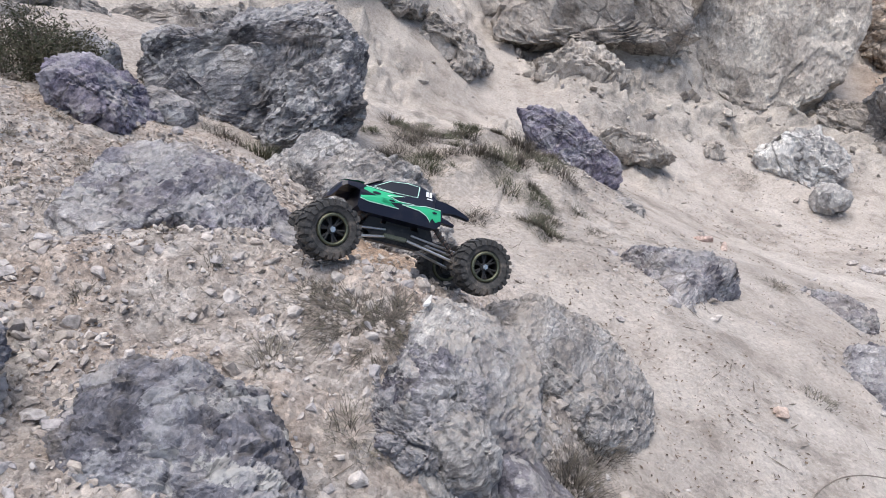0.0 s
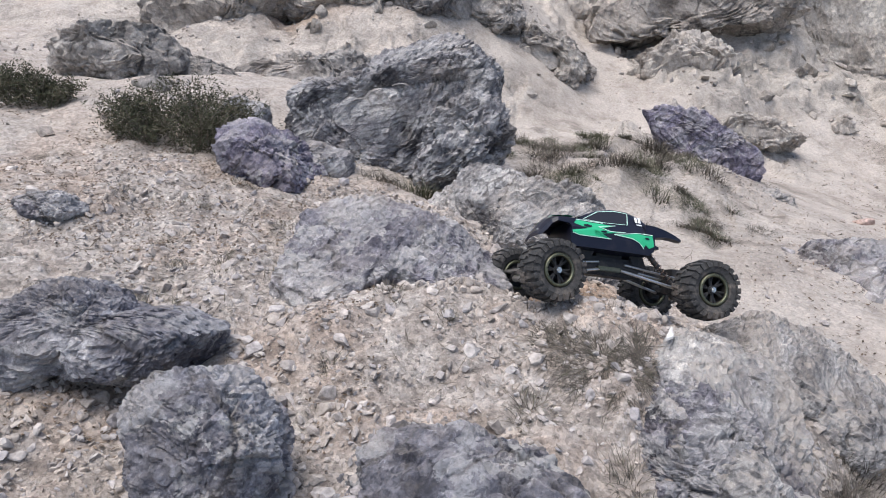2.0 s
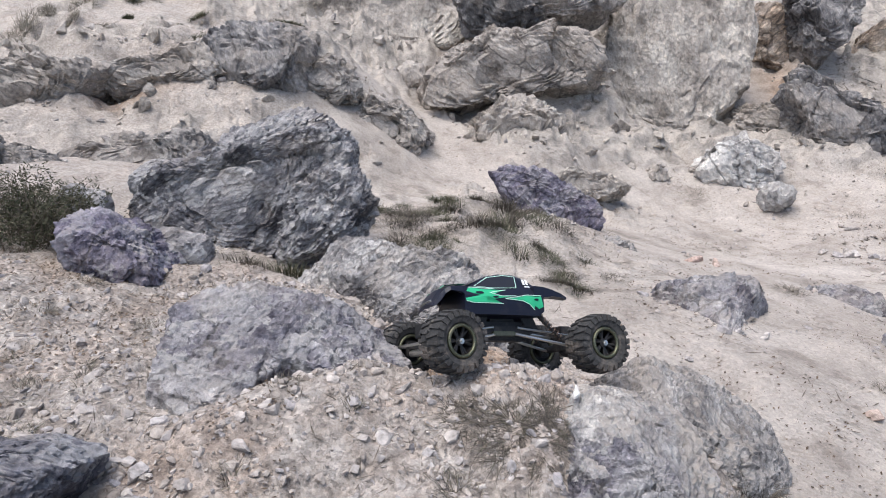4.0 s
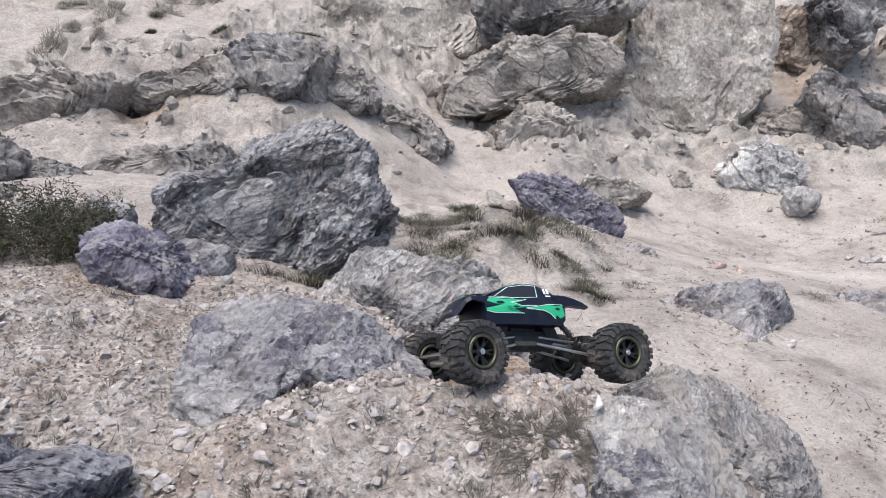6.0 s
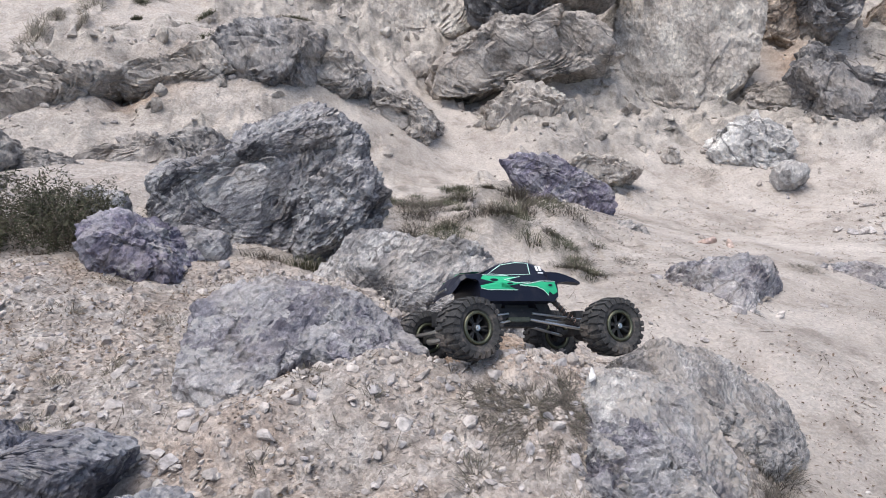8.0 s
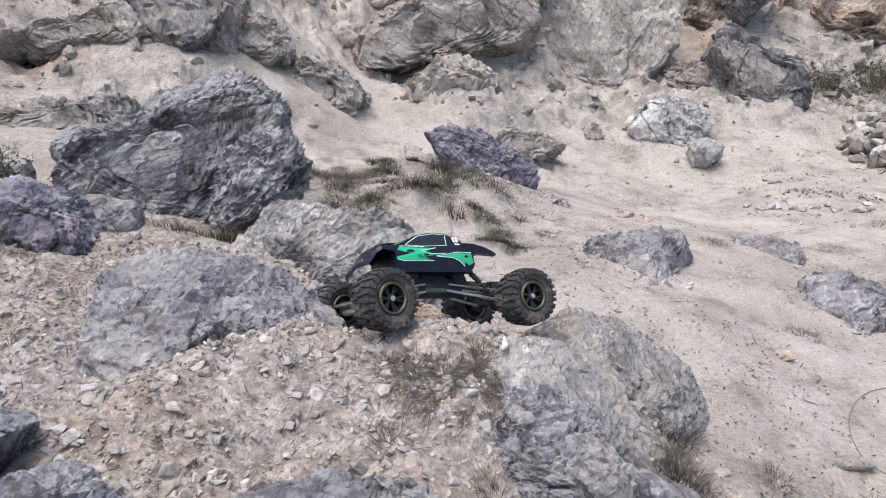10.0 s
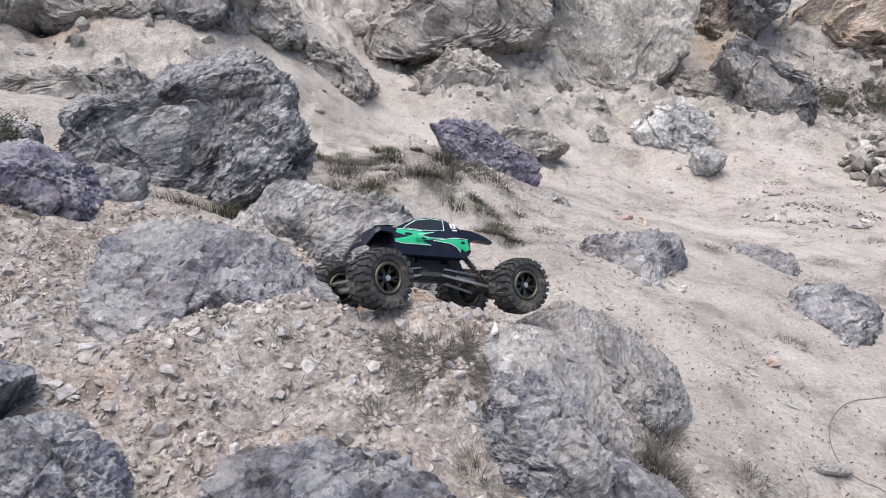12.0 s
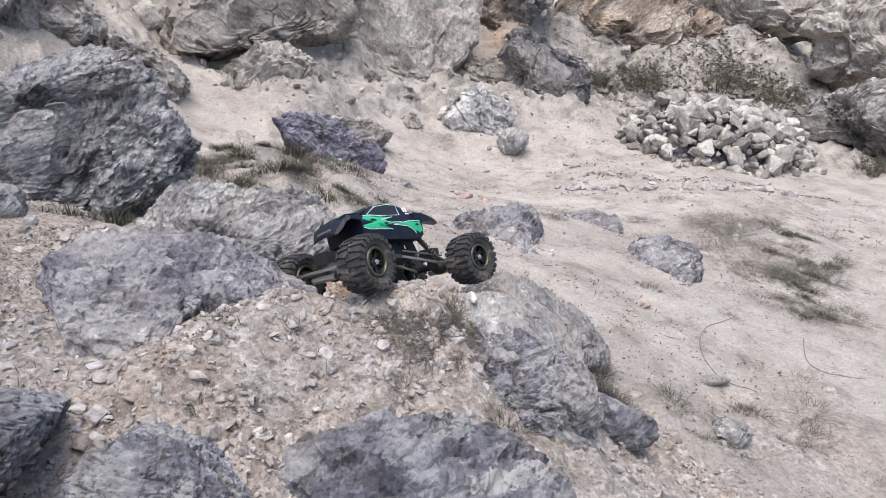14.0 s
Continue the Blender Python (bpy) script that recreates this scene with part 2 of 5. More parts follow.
def ground_material():
    mat, n, l, bsdf = blank("sandy_ground")
    pos = n.new("ShaderNodeNewGeometry").outputs["Position"]
    zone = n.new("ShaderNodeAttribute")
    zone.attribute_name = "gravel"
    rocky = n.new("ShaderNodeAttribute")
    rocky.attribute_name = "rocky"
    big = rough_noise(n, l, 2.3, pos, 5, 0.6)
    mid = rough_noise(n, l, 19.0, pos, 8, 0.7)
    fine = rough_noise(n, l, 95.0, pos, 7, 0.75)
    crust = rough_noise(n, l, 7.0, pos, 9, 0.7)
    sand = ramp(n, l, big, [(0.3, (0.36, 0.318, 0.282)), (0.5, (0.465, 0.415, 0.372)), (0.7, (0.535, 0.487, 0.442))])
    sand = blend(n, l, 0.8, sand, ramp(n, l, crust, [(0.36, (0.60, 0.58, 0.56)), (0.45, (0.90, 0.89, 0.88)), (0.55, (1.0, 1.0, 1.0)), (0.66, (1.10, 1.10, 1.09))]), 'MULTIPLY')
    stony = ramp(n, l, mid, [(0.32, (0.23, 0.20, 0.18)), (0.46, (0.38, 0.335, 0.30)), (0.55, (0.45, 0.405, 0.37)), (0.68, (0.55, 0.51, 0.475))])
    earth = ramp(n, l, crust, [(0.36, (0.19, 0.175, 0.16)), (0.46, (0.33, 0.30, 0.27)), (0.56, (0.45, 0.405, 0.36)), (0.66, (0.54, 0.49, 0.44))])
    clay = n.new("ShaderNodeAttribute")
    clay.attribute_name = "clay"
    brown = ramp(n, l, mid, [(0.35, (0.24, 0.165, 0.115)), (0.5, (0.37, 0.27, 0.20)), (0.65, (0.45, 0.35, 0.28))])
    col = blend(n, l, zone.outputs["Fac"], sand, stony)
    pink = ramp(n, l, rough_noise(n, l, 3.4, pos, 6, 0.62), [(0.48, (0, 0, 0)), (0.62, (0.75, 0.75, 0.75))])
    col = blend(n, l, blend(n, l, 1.0, pink, zone.outputs["Color"], 'MULTIPLY'), col, blend(n, l, 1.0, col, (1.04, 0.95, 0.89), 'MULTIPLY'))
    col = blend(n, l, rocky.outputs["Fac"], col, earth)
    col = blend(n, l, clay.outputs["Fac"], col, brown)
    bent = n.new("ShaderNodeVectorMath")
    bent.operation = 'MULTIPLY_ADD'
    l.new(tex(n, l, "ShaderNodeTexNoise", 60.0, pos, Detail=4).outputs["Color"], bent.inputs[0])
    bent.inputs[1].default_value = (0.02, 0.02, 0.02)
    l.new(pos, bent.inputs[2])
    cell = tex(n, l, "ShaderNodeTexVoronoi", 95.0, bent.outputs[0], Randomness=1.0)
    shade = n.new("ShaderNodeSeparateColor")
    l.new(cell.outputs["Color"], shade.inputs[0])
    speckle = ramp(n, l, shade.outputs[0], [(0.0, (0.62, 0.61, 0.60)), (0.5, (1.0, 1.0, 1.0)), (1.0, (1.42, 1.41, 1.39))])
    keep = n.new("ShaderNodeMath")
    keep.operation = 'MULTIPLY_ADD'
    l.new(zone.outputs["Fac"], keep.inputs[0])
    keep.inputs[1].default_value = 0.4
    keep.inputs[2].default_value = 0.25
    col = blend(n, l, keep.outputs[0], col, blend(n, l, 1.0, col, speckle, 'MULTIPLY'))
    tone = ramp(n, l, fine, [(0.34, (0.42, 0.41, 0.40)), (0.46, (0.95, 0.95, 0.95)), (0.58, (1.12, 1.12, 1.11)), (0.68, (1.45, 1.43, 1.41))])
    coarse = n.new("ShaderNodeMath")
    coarse.operation = 'MULTIPLY_ADD'
    l.new(zone.outputs["Fac"], coarse.inputs[0])
    coarse.inputs[1].default_value = 0.5
    coarse.inputs[2].default_value = 0.4
    col = blend(n, l, coarse.outputs[0], col, blend(n, l, 1.0, col, tone, 'MULTIPLY'))
    l.new(col, bsdf.inputs["Base Color"])
    bsdf.inputs["Roughness"].default_value = 0.95
    bsdf.inputs["Specular IOR Level"].default_value = 0.2
    nb = bump(n, l, mid, 0.7, 0.02)
    nb = bump(n, l, crust, 0.35, 0.06, nb)
    nb = bump(n, l, fine, 0.9, 0.006, nb)
    l.new(nb, bsdf.inputs["Normal"])
    return mat


sandy_ground = ground_material()


# ---------------------------------------------------------------- ground
# mounds and hollows: x, y, reach, height
MOUNDS = [
    (-0.2, 1.25, 0.55, 0.179), (0.45, 1.35, 0.35, 0.05), (-0.05, 1.62, 0.16, -0.07), (-1.1, 1.6, 0.9, 0.204), (-0.6, 0.5, 0.7, 0.194), (0.2, 3.2, 0.7, 0.131),
    (-1.2, 3, 1, 0.206), (2.2, 4, 1, -0.16), (0.2, 5, 0.7, -0.074), (-1.4, 5.3, 0.8, 0.547), (-0.3, 5.5, 0.6, 0.541), (-1.2, 6.6, 1.2, 0.051), (1, 5.9, 0.6, -0.245),
    (1.8, 6.5, 0.7, 0.382), (2.7, 6.4, 0.7, -0.3), (3.8, 5.7, 0.8, 0.181), (4.5, 4.2, 1, 0.044), (6.2, 4.6, 1.2, 0.125), (-3.5, 2.5, 2, 0.452), (4, 1.5, 2, 0.062), (0.7, 2.5, 0.7, 0.034), (-2.8, 5.5, 1.2, 0.159),
]

HUMPS = [
    (-0.2, 1.38, 0.22, 0.03), (-0.6, 0.95, 0.3, -0.11), (0.1, 1.75, 0.25, 0.06), (-0.35, 2.0, 0.3, 0.095), (1.0, 1.5, 0.4, 0.05), (0.3, 1.5, 0.2, 0.0), (-0.05, 1.58, 0.14, -0.03), (-0.7, 4.75, 0.35, 0.07), (-1.2, 4.65, 0.4, 0.05), (1.0, 2.1, 0.5, 0.10), (1.65, 1.95, 0.4, 0.04), (-0.25, 1.42, 0.14, 0.02), (-0.45, 1.27, 0.12, 0.02), (-0.1, 1.02, 0.38, -0.03),
    (0.0, 1.30, 0.16, 0.085), (0.15, 1.33, 0.12, 0.05), (0.05, 1.60, 0.20, 0.085), (-0.2, 1.75, 0.15, 0.04),
]

# sand and earth banked up against the rocks of the bank: x, y, reach, height
DRIFTS = [
    (0.2, 4.78, 0.34, 0.13), (1.15, 4.95, 0.42, 0.13), (0.95, 5.35, 0.45, 0.10), (1.7, 5.3, 0.4, 0.10), (-0.65, 4.62, 0.35, 0.10), (-0.2, 4.75, 0.3, 0.10), (-1.15, 3.6, 0.35, 0.07),
    (-1.47, 4.92, 0.26, -0.30), (3.85, 4.95, 0.4, 0.10), (2.75, 4.6, 0.3, 0.05), (-0.62, 2.3, 0.25, 0.04), (-0.15, 2.55, 0.2, 0.05), (-0.9, 1.88, 0.18, 0.03), (0.9, 3.35, 0.3, 0.05), (-0.33, 1.35, 0.12, 0.035), (-0.03, 1.50, 0.10, -0.07), (-0.52, 1.25, 0.10, 0.025),
    (1.25, 5.85, 0.35, 0.25), (0.6, 5.6, 0.4, 0.12), (1.9, 5.6, 0.4, 0.06), (4.5, 6.2, 0.5, 0.08), (1.6, 6.1, 0.45, 0.22), (4.2, 5.3, 0.5, 0.08), (5.6, 5.9, 0.7, -0.30), (6.9, 5.6, 0.8, 0.12), (7.6, 5.0, 0.8, 0.40), (7.2, 6.4, 0.9, 0.5), (-1.2, 4.72, 0.35, 0.08), (-0.6, 4.75, 0.35, 0.08), (-1.95, 4.45, 0.35, 0.10), (5.6, 6.0, 0.7, 0.15),
]


def gravel_at(x, y):
    """How stony the ground is, from 0 on the sandy track to 1 on the mound."""
    p = np.stack([x * 2.5, y * 2.5, 0 * x], -1)
    edge = 0.12 * fbm(p, 3, 40)
    mound = (1 - smooth(0.35, 0.65, x + 0.25 * (y - 1.2) + edge)) * (1 - 0.55 * smooth(1.7, 2.6, y + edge))
    soil = np.exp(-(((x - 2.5) * 0.75 + (y - 1.75) * 0.66) ** 2 / 0.3 + ((x - 2.5) * 0.66 - (y - 1.75) * 0.75) ** 2 / 0.05)) + np.exp(-((x - 0.95) ** 2 / 0.08 + (y - 0.9) ** 2 / 0.05))
    soil = soil + 0.7 * np.exp(-((x - 0.35) ** 2 / 0.3 + (y - 3.1) ** 2 / 0.35))
    return np.maximum(mound, np.clip(0.75 * soil + 2.0 * edge * np.minimum(soil, 1), 0, 0.8))


def rise(x, y):
    z = 0.418 + 0 * x
    for a, b, w, h in MOUNDS:
        z = z + h * np.exp(-((x - a) ** 2 + (y - b) ** 2) / (w * w))
    for a, b, w, h in HUMPS + DRIFTS:
        z = z + h * np.exp(-((x - a) ** 2 + (y - b) ** 2) / (w * w))
    brink = x - (0.70 - 0.62 * np.maximum(1.5 - y, 0))
    z = z + 0.05 * (1 - smooth(-0.13, 0.05, brink)) * smooth(0.65, 1.05, y) * (1 - smooth(1.45, 1.8, y)) * smooth(-0.35, 0.1, x)
    s = (y + 0.22 * np.maximum(x - 4, 0) - 0.12 * np.minimum(x, 0) - 5.5) / 0.35
    return z + 0.217 * np.log1p(np.exp(np.clip(s, -40, 12)))


def rocky_at(x, y):
    """Where the bank is broken rock and earth, and where sand has run over it."""
    p = np.stack([x * 1.1, y * 0.8, 0 * x], -1)
    edge = y - 4.75 + 0.18 * np.minimum(x, 0) + 0.14 * np.maximum(x - 3, 0)
    patch = smooth(-0.35, 0.25, fbm(p * 1.5, 4, 61))
    left_sand = smooth(0.4, -0.4, x) * smooth(5.3, 5.9, y + 0.1 * x)
    hump = 0.6 * np.exp(-((x - 0.35) ** 2 + (y - 3.2) ** 2) / 0.6) * smooth(-0.5, 0.3, fbm(p * 3.0, 3, 69))
    hump = hump + 0.8 * np.exp(-((x + 0.45) ** 2 / 0.25 + (y - 4.45) ** 2 / 0.12)) + 0.6 * np.exp(-((x + 1.7) ** 2 / 0.3 + (y - 4.3) ** 2 / 0.05)) + 0.45 * np.exp(-((x + 0.95) ** 2 / 0.2 + (y - 4.2) ** 2 / 0.04))
    hump = hump + 0.95 * smooth(4.5, 5.3, x) * smooth(4.2, 4.8, y) + 0.9 * smooth(5.3, 5.9, x) * smooth(2.6, 3.2, y)
    earthy = 0.6 * smooth(3.6, 4.3, y) * smooth(0.0, 0.45, fbm(p * 2.6, 4, 66)) * smooth(2.2, 1.4, x)
    return np.clip(smooth(0.0, 0.5, edge) * patch * (1 - 0.85 * left_sand) + hump + earthy, 0, 1)


def height(x, y):
    x, y = np.asarray(x, float), np.asarray(y, float)
    p = np.stack([x, y, 0 * x], -1)
    g = gravel_at(x, y)
    near = 1 - smooth(2.2, 4.5, y)
    z = rise(x, y) + 0.06 * smooth(4.5, 5.0, y) * (1 - smooth(3.0, 3.6, x))
    z = z + 0.035 * fbm(p * 1.9, 3, 1) + 0.012 * fbm(p * 9, 3, 5) * (0.45 + 0.75 * g)
    ng = near * g
    z = z + ng * (0.010 * flat_chips(x, y, 14, 9, ng) + 0.006 * flat_chips(x, y, 32, 19, ng) + 0.004 * fbm(p * 70, 2, 12))
    broken = rocky_at(x, y)
    z = z + broken * (0.10 * flat_chips(x, y, 1.7, 21, broken) + 0.07 * ridged(p * 2.2, 4, 23, 0.6) + 0.05 * flat_chips(x, y, 5, 25, broken) + 0.02 * flat_chips(x, y, 13, 28, broken))
    return z


def spaced(stops):
    """Coordinates along an axis: pairs of (from, step), the last one closes it."""
    out = []
    for (a, s), (b, _) in zip(stops, stops[1:]):
        out += list(np.linspace(a, b, max(2, int(round((b - a) / s))), endpoint=False))
    return np.array(out + [stops[-1][0]])


gx = spaced([(-400, 60), (-40, 4), (-8, 0.25), (-2.5, 0.03), (-1.2, 0.009), (1.0, 0.016), (2.4, 0.035), (6, 0.15), (12, 3), (40, 60), (400, 1)])
gy = spaced([(-400, 60), (-40, 4), (-4, 0.25), (0.2, 0.02), (0.7, 0.009), (2.0, 0.016), (3.2, 0.026), (7.0, 0.07), (12, 3), (40, 60), (400, 1)])
X, Y = np.meshgrid(gx, gy)
Z = height(X.ravel(), Y.ravel())
ii = np.arange(len(gx) * len(gy)).reshape(len(gy), len(gx))
quads = np.stack([ii[:-1, :-1], ii[:-1, 1:], ii[1:, 1:], ii[1:, :-1]], -1).reshape(-1, 4)
ground_mesh = mesh_of("ground", np.stack([X.ravel(), Y.ravel(), Z], -1), quads)
zone = ground_mesh.attributes.new("gravel", 'FLOAT', 'POINT')
zone.data.foreach_set("value", gravel_at(X.ravel(), Y.ravel()).astype(np.float32))
zone = ground_mesh.attributes.new("rocky", 'FLOAT', 'POINT')
zone.data.foreach_set("value", rocky_at(X.ravel(), Y.ravel()).astype(np.float32))
zone = ground_mesh.attributes.new("clay", 'FLOAT', 'POINT')
clay_bed = np.exp(-((X.ravel() - 0.0) ** 2 / 0.035 + (Y.ravel() - 1.66) ** 2 / 0.035)) + 0.8 * np.exp(-((X.ravel() - 4.1) ** 2 / 0.08 + (Y.ravel() - 6.1) ** 2 / 0.3)) + 0.7 * np.exp(-((X.ravel() + 1.45) ** 2 / 0.12 + (Y.ravel() - 4.86) ** 2 / 0.04))
zone.data.foreach_set("value", np.clip(1.3 * clay_bed, 0, 0.9).astype(np.float32))
ground_mesh.materials.append(sandy_ground)
ground = tagged(new("ground", ground_mesh), "pale sandy stony ground of a dry gully", "ground", kind="structure")


# ---------------------------------------------------------------- rocks
def rock_shape(profile, depth, seed, level=5, block=0.65, rough=1.0, layers=0.0, layer_dir=(0.3, 0.2, 1.0), layer_step=0.05, cuts=(), facet=0.84):
    """A boulder: a lump with a given outline (radii round its middle, every 30 degrees) and depth, chipped, cracked and layered."""
    d, f = BALLS[level]
    n = len(profile)
    turn = np.arctan2(d[:, 2], d[:, 0]) % (2 * np.pi)
    s = turn / (2 * np.pi) * n
    i = np.floor(s).astype(int) % n
    u = s - np.floor(s)
    r = np.array(profile)
    rad = r[i] * (1 - u) + r[(i + 1) % n] * u
    flat = np.sqrt(d[:, 0] ** 2 + d[:, 2] ** 2)
    reach = rad * np.maximum(flat, 1e-4) ** block
    v = np.stack([reach * np.cos(turn), depth / 2 * np.sign(d[:, 1]) * np.abs(d[:, 1]) ** 0.85, reach * np.sin(turn)], -1)
    size = float(np.mean(r)) * 2
    rnd = random.Random(seed)
    cut = np.ones(len(d))
    for k in range(22):
        z = 1 - 2 * (k + 0.5) / 22
        a = k * 2.39996 + rnd.uniform(-0.5, 0.5)
        q = math.sqrt(1 - z * z)
        c = d @ np.array([q * math.cos(a), q * math.sin(a), z])
        cut = np.minimum(cut, rnd.uniform(facet, 1.0) / np.maximum(c, 0.05))
    v = v * ((1.09 + 0.35 * (0.84 - facet)) * cut)[:, None]
    for nrm, off in cuts:
        nv = np.array(Vector(nrm).normalized())
        over = v @ nv - off
        v = v - np.outer(np.maximum(over, 0) * 0.92, nv)
    half = np.array([size / 2, depth / 2, size / 2])
    out = d / half
    out = out / np.linalg.norm(out, axis=1)[:, None]
    w = v + 0.03 * size * np.stack([fbm(v / (0.2 * size), 2, seed + k) for k in (60, 70, 80)], -1)
    grain = np.array(Vector(layer_dir).normalized())
    lam = w + 2.4 * np.outer(w @ grain, grain)
    big, joint = cells(w / (0.42 * size), seed)
    mid, seam = cells(w / (0.18 * size), seed + 20)
    flake, split = cells(lam / (0.10 * size), seed + 41)
    chip, nick = cells(lam / (0.045 * size), seed + 91)
    crag = ridged(lam / (0.22 * size), 5, seed + 7, 0.6)
    where = 0.35 + 0.65 * smooth(-0.25, 0.35, fbm(w / (0.5 * size), 2, seed + 33))
    move = 0.062 * big + 0.036 * mid + 0.020 * crag + (0.006 + 0.016 * where) * flake + 0.008 * chip
    move = move - 0.024 * groove(joint, 0.06) - 0.020 * where * groove(seam, 0.07) - 0.010 * groove(split, 0.09)
    if layers:
        ld = np.array(Vector(layer_dir).normalized())
        h = v @ ld + 0.45 * layer_step * fbm(v / (0.25 * size), 3, seed + 3)
        step = np.floor(h / layer_step)
        saw = h / layer_step - step
        tooth = np.abs(saw - 0.35) - 0.25 + 0.6 * vnoise(np.stack([step * 7.7, 0 * h, 0 * h], -1), seed + 5)
        fine = np.abs(np.mod(h / (0.31 * layer_step), 1.0) - 0.5) - 0.25
        move = move + layers / size * 0.6 * (tooth * (0.6 + 0.5 * vnoise(v / (0.3 * size), seed + 6)) + 0.4 * fine)
    grit = 0.003 * ridged(v / 0.022, 3, seed + 11, 0.65) + 0.003 * cells(v / 0.017, seed + 51)[0]
    return v + out * (rough * size * move + grit * min(1.0, size / 0.25))[:, None], f


ROCKS = []


def rock(label, at, turn, profile, depth, seed, material, name="boulder", group="", **shape):
    v, f = rock_shape(profile, depth, seed, **shape)
    me = mesh_of(name, v, f)
    me.set_sharp_from_angle(angle=radians(48))
    me.materials.append(material)
    ob = new(name, me)
    ob.matrix_world = pose(*at, *turn)
    ROCKS.append((at[0], at[1], float(np.mean(profile))))
    return tagged(ob, label, "rock", group)


# the stony mound
rock("low grey-purple outcrop half buried in gravel", (-0.441, 1.467, 0.677), (-67, -1, -15), (0.245, 0.238, 0.247, 0.243, 0.275, 0.295, 0.282, 0.257, 0.267, 0.063, 0.042, 0.040), 0.30, 11, purple_stone, level=7, rough=0.6, facet=0.7, block=0.8)
rock("large dark grey boulder with slanting layers", (-0.591, 2.734, 0.785), (-17, -3, -11), (0.344, 0.402, 0.340, 0.231, 0.190, 0.241, 0.356, 0.321, 0.257, 0.286, 0.323, 0.347), 0.62, 23, grey_stone, level=7, rough=0.6, block=0.4, layers=0.03, layer_dir=(-0.80, -0.05, 0.60), layer_step=0.06, cuts=(((-0.22, -0.5, 0.85), 0.22), ((0.12, -0.95, -0.12), 0.2), ((-1.0, -0.2, 0.1), 0.36)))
rock("grey block leaning on a large boulder", (-0.308, 2.524, 0.781), (-17, -3, -11), (0.141, 0.149, 0.174, 0.156, 0.118, 0.105, 0.117, 0.163, 0.208, 0.139, 0.107, 0.125), 0.26, 24, grey_stone, level=6, layers=0.045, layer_dir=(-0.8, -0.1, 0.8), layer_step=0.05)
rock("purple-grey rock beside a dry shrub", (-0.885, 2.114, 0.776), (-17, -3, -11), (0.125, 0.092, 0.086, 0.098, 0.134, 0.156, 0.127, 0.110, 0.101, 0.105, 0.131, 0.156), 0.28, 31, deep_purple_stone, level=6, rough=0.8, facet=0.66)
rock("layered grey rock shelf behind a toy truck", (-0.109, 2.063, 0.616), (-63, -18, 1), (0.241, 0.153, 0.148, 0.210, 0.286, 0.326, 0.174, 0.147, 0.177, 0.226, 0.292, 0.334), 0.32, 41, shelf_stone, level=7, facet=0.74, rough=0.65, layers=0.03, layer_dir=(-0.55, 0.1, 0.8), layer_step=0.05)
rock("rounded dusty rock at the brink of a mound", (0.455, 1.455, 0.455), (-70, 22, 0), (0.235, 0.225, 0.21, 0.20, 0.21, 0.23, 0.26, 0.24, 0.21, 0.20, 0.21, 0.235), 0.42, 51, dusty_stone, level=7, rough=0.42, block=0.45, facet=0.82)
rock("flat dusty purple rock under a toy truck", (0.20, 1.20, 0.575), (-70, 19, 0), (0.19, 0.20, 0.19, 0.19, 0.19, 0.17, 0.15, 0.17, 0.21, 0.25, 0.24, 0.20), 0.32, 56, slab_stone, level=7, rough=0.42, block=0.45, facet=0.82)
rock("purple-grey lump in a stony mound", (0.150, 1.080, 0.655), (-60, -6, -22), (0.112, 0.111, 0.100, 0.108, 0.131, 0.125, 0.110, 0.138, 0.143, 0.119, 0.119, 0.124), 0.14, 52, purple_stone, level=7, rough=1.0)
rock("dusty lump in a stony mound", (0.218, 1.010, 0.650), (-23, -10, -14), (0.058, 0.048, 0.054, 0.063, 0.077, 0.074, 0.059, 0.053, 0.050, 0.062, 0.077, 0.078), 0.14, 53, dusty_stone)
rock("dusty purple rock on a steep sandy edge", (0.405, 1.013, 0.580), (-23, -10, -14), (0.014, 0.008, 0.007, 0.008, 0.013, 0.114, 0.099, 0.077, 0.075, 0.087, 0.095, 0.060), 0.16, 54, purple_stone, rough=1.0)
rock("dark blue-grey boulder with pale pebbles", (-0.223, 0.893, 0.598), (-80, -16, 14), (0.154, 0.131, 0.118, 0.164, 0.215, 0.229, 0.185, 0.175, 0.185, 0.199, 0.244, 0.224), 0.26, 61, blue_stone, level=7, rough=0.65, facet=0.76)
rock("rounded blue-grey boulder with pale lichen", (-0.623, 0.875, 0.740), (-23, -10, -14), (0.092, 0.093, 0.093, 0.101, 0.112, 0.107, 0.093, 0.107, 0.101, 0.102, 0.097, 0.101), 0.22, 62, blue_stone, level=7, rough=0.6)
rock("dark pitted blue-grey boulder", (-0.913, 1.121, 0.754), (-24, -5, 3), (0.208, 0.073, 0.063, 0.072, 0.097, 0.121, 0.208, 0.172, 0.078, 0.070, 0.082, 0.148), 0.24, 63, blue_stone, level=7, rough=0.6)
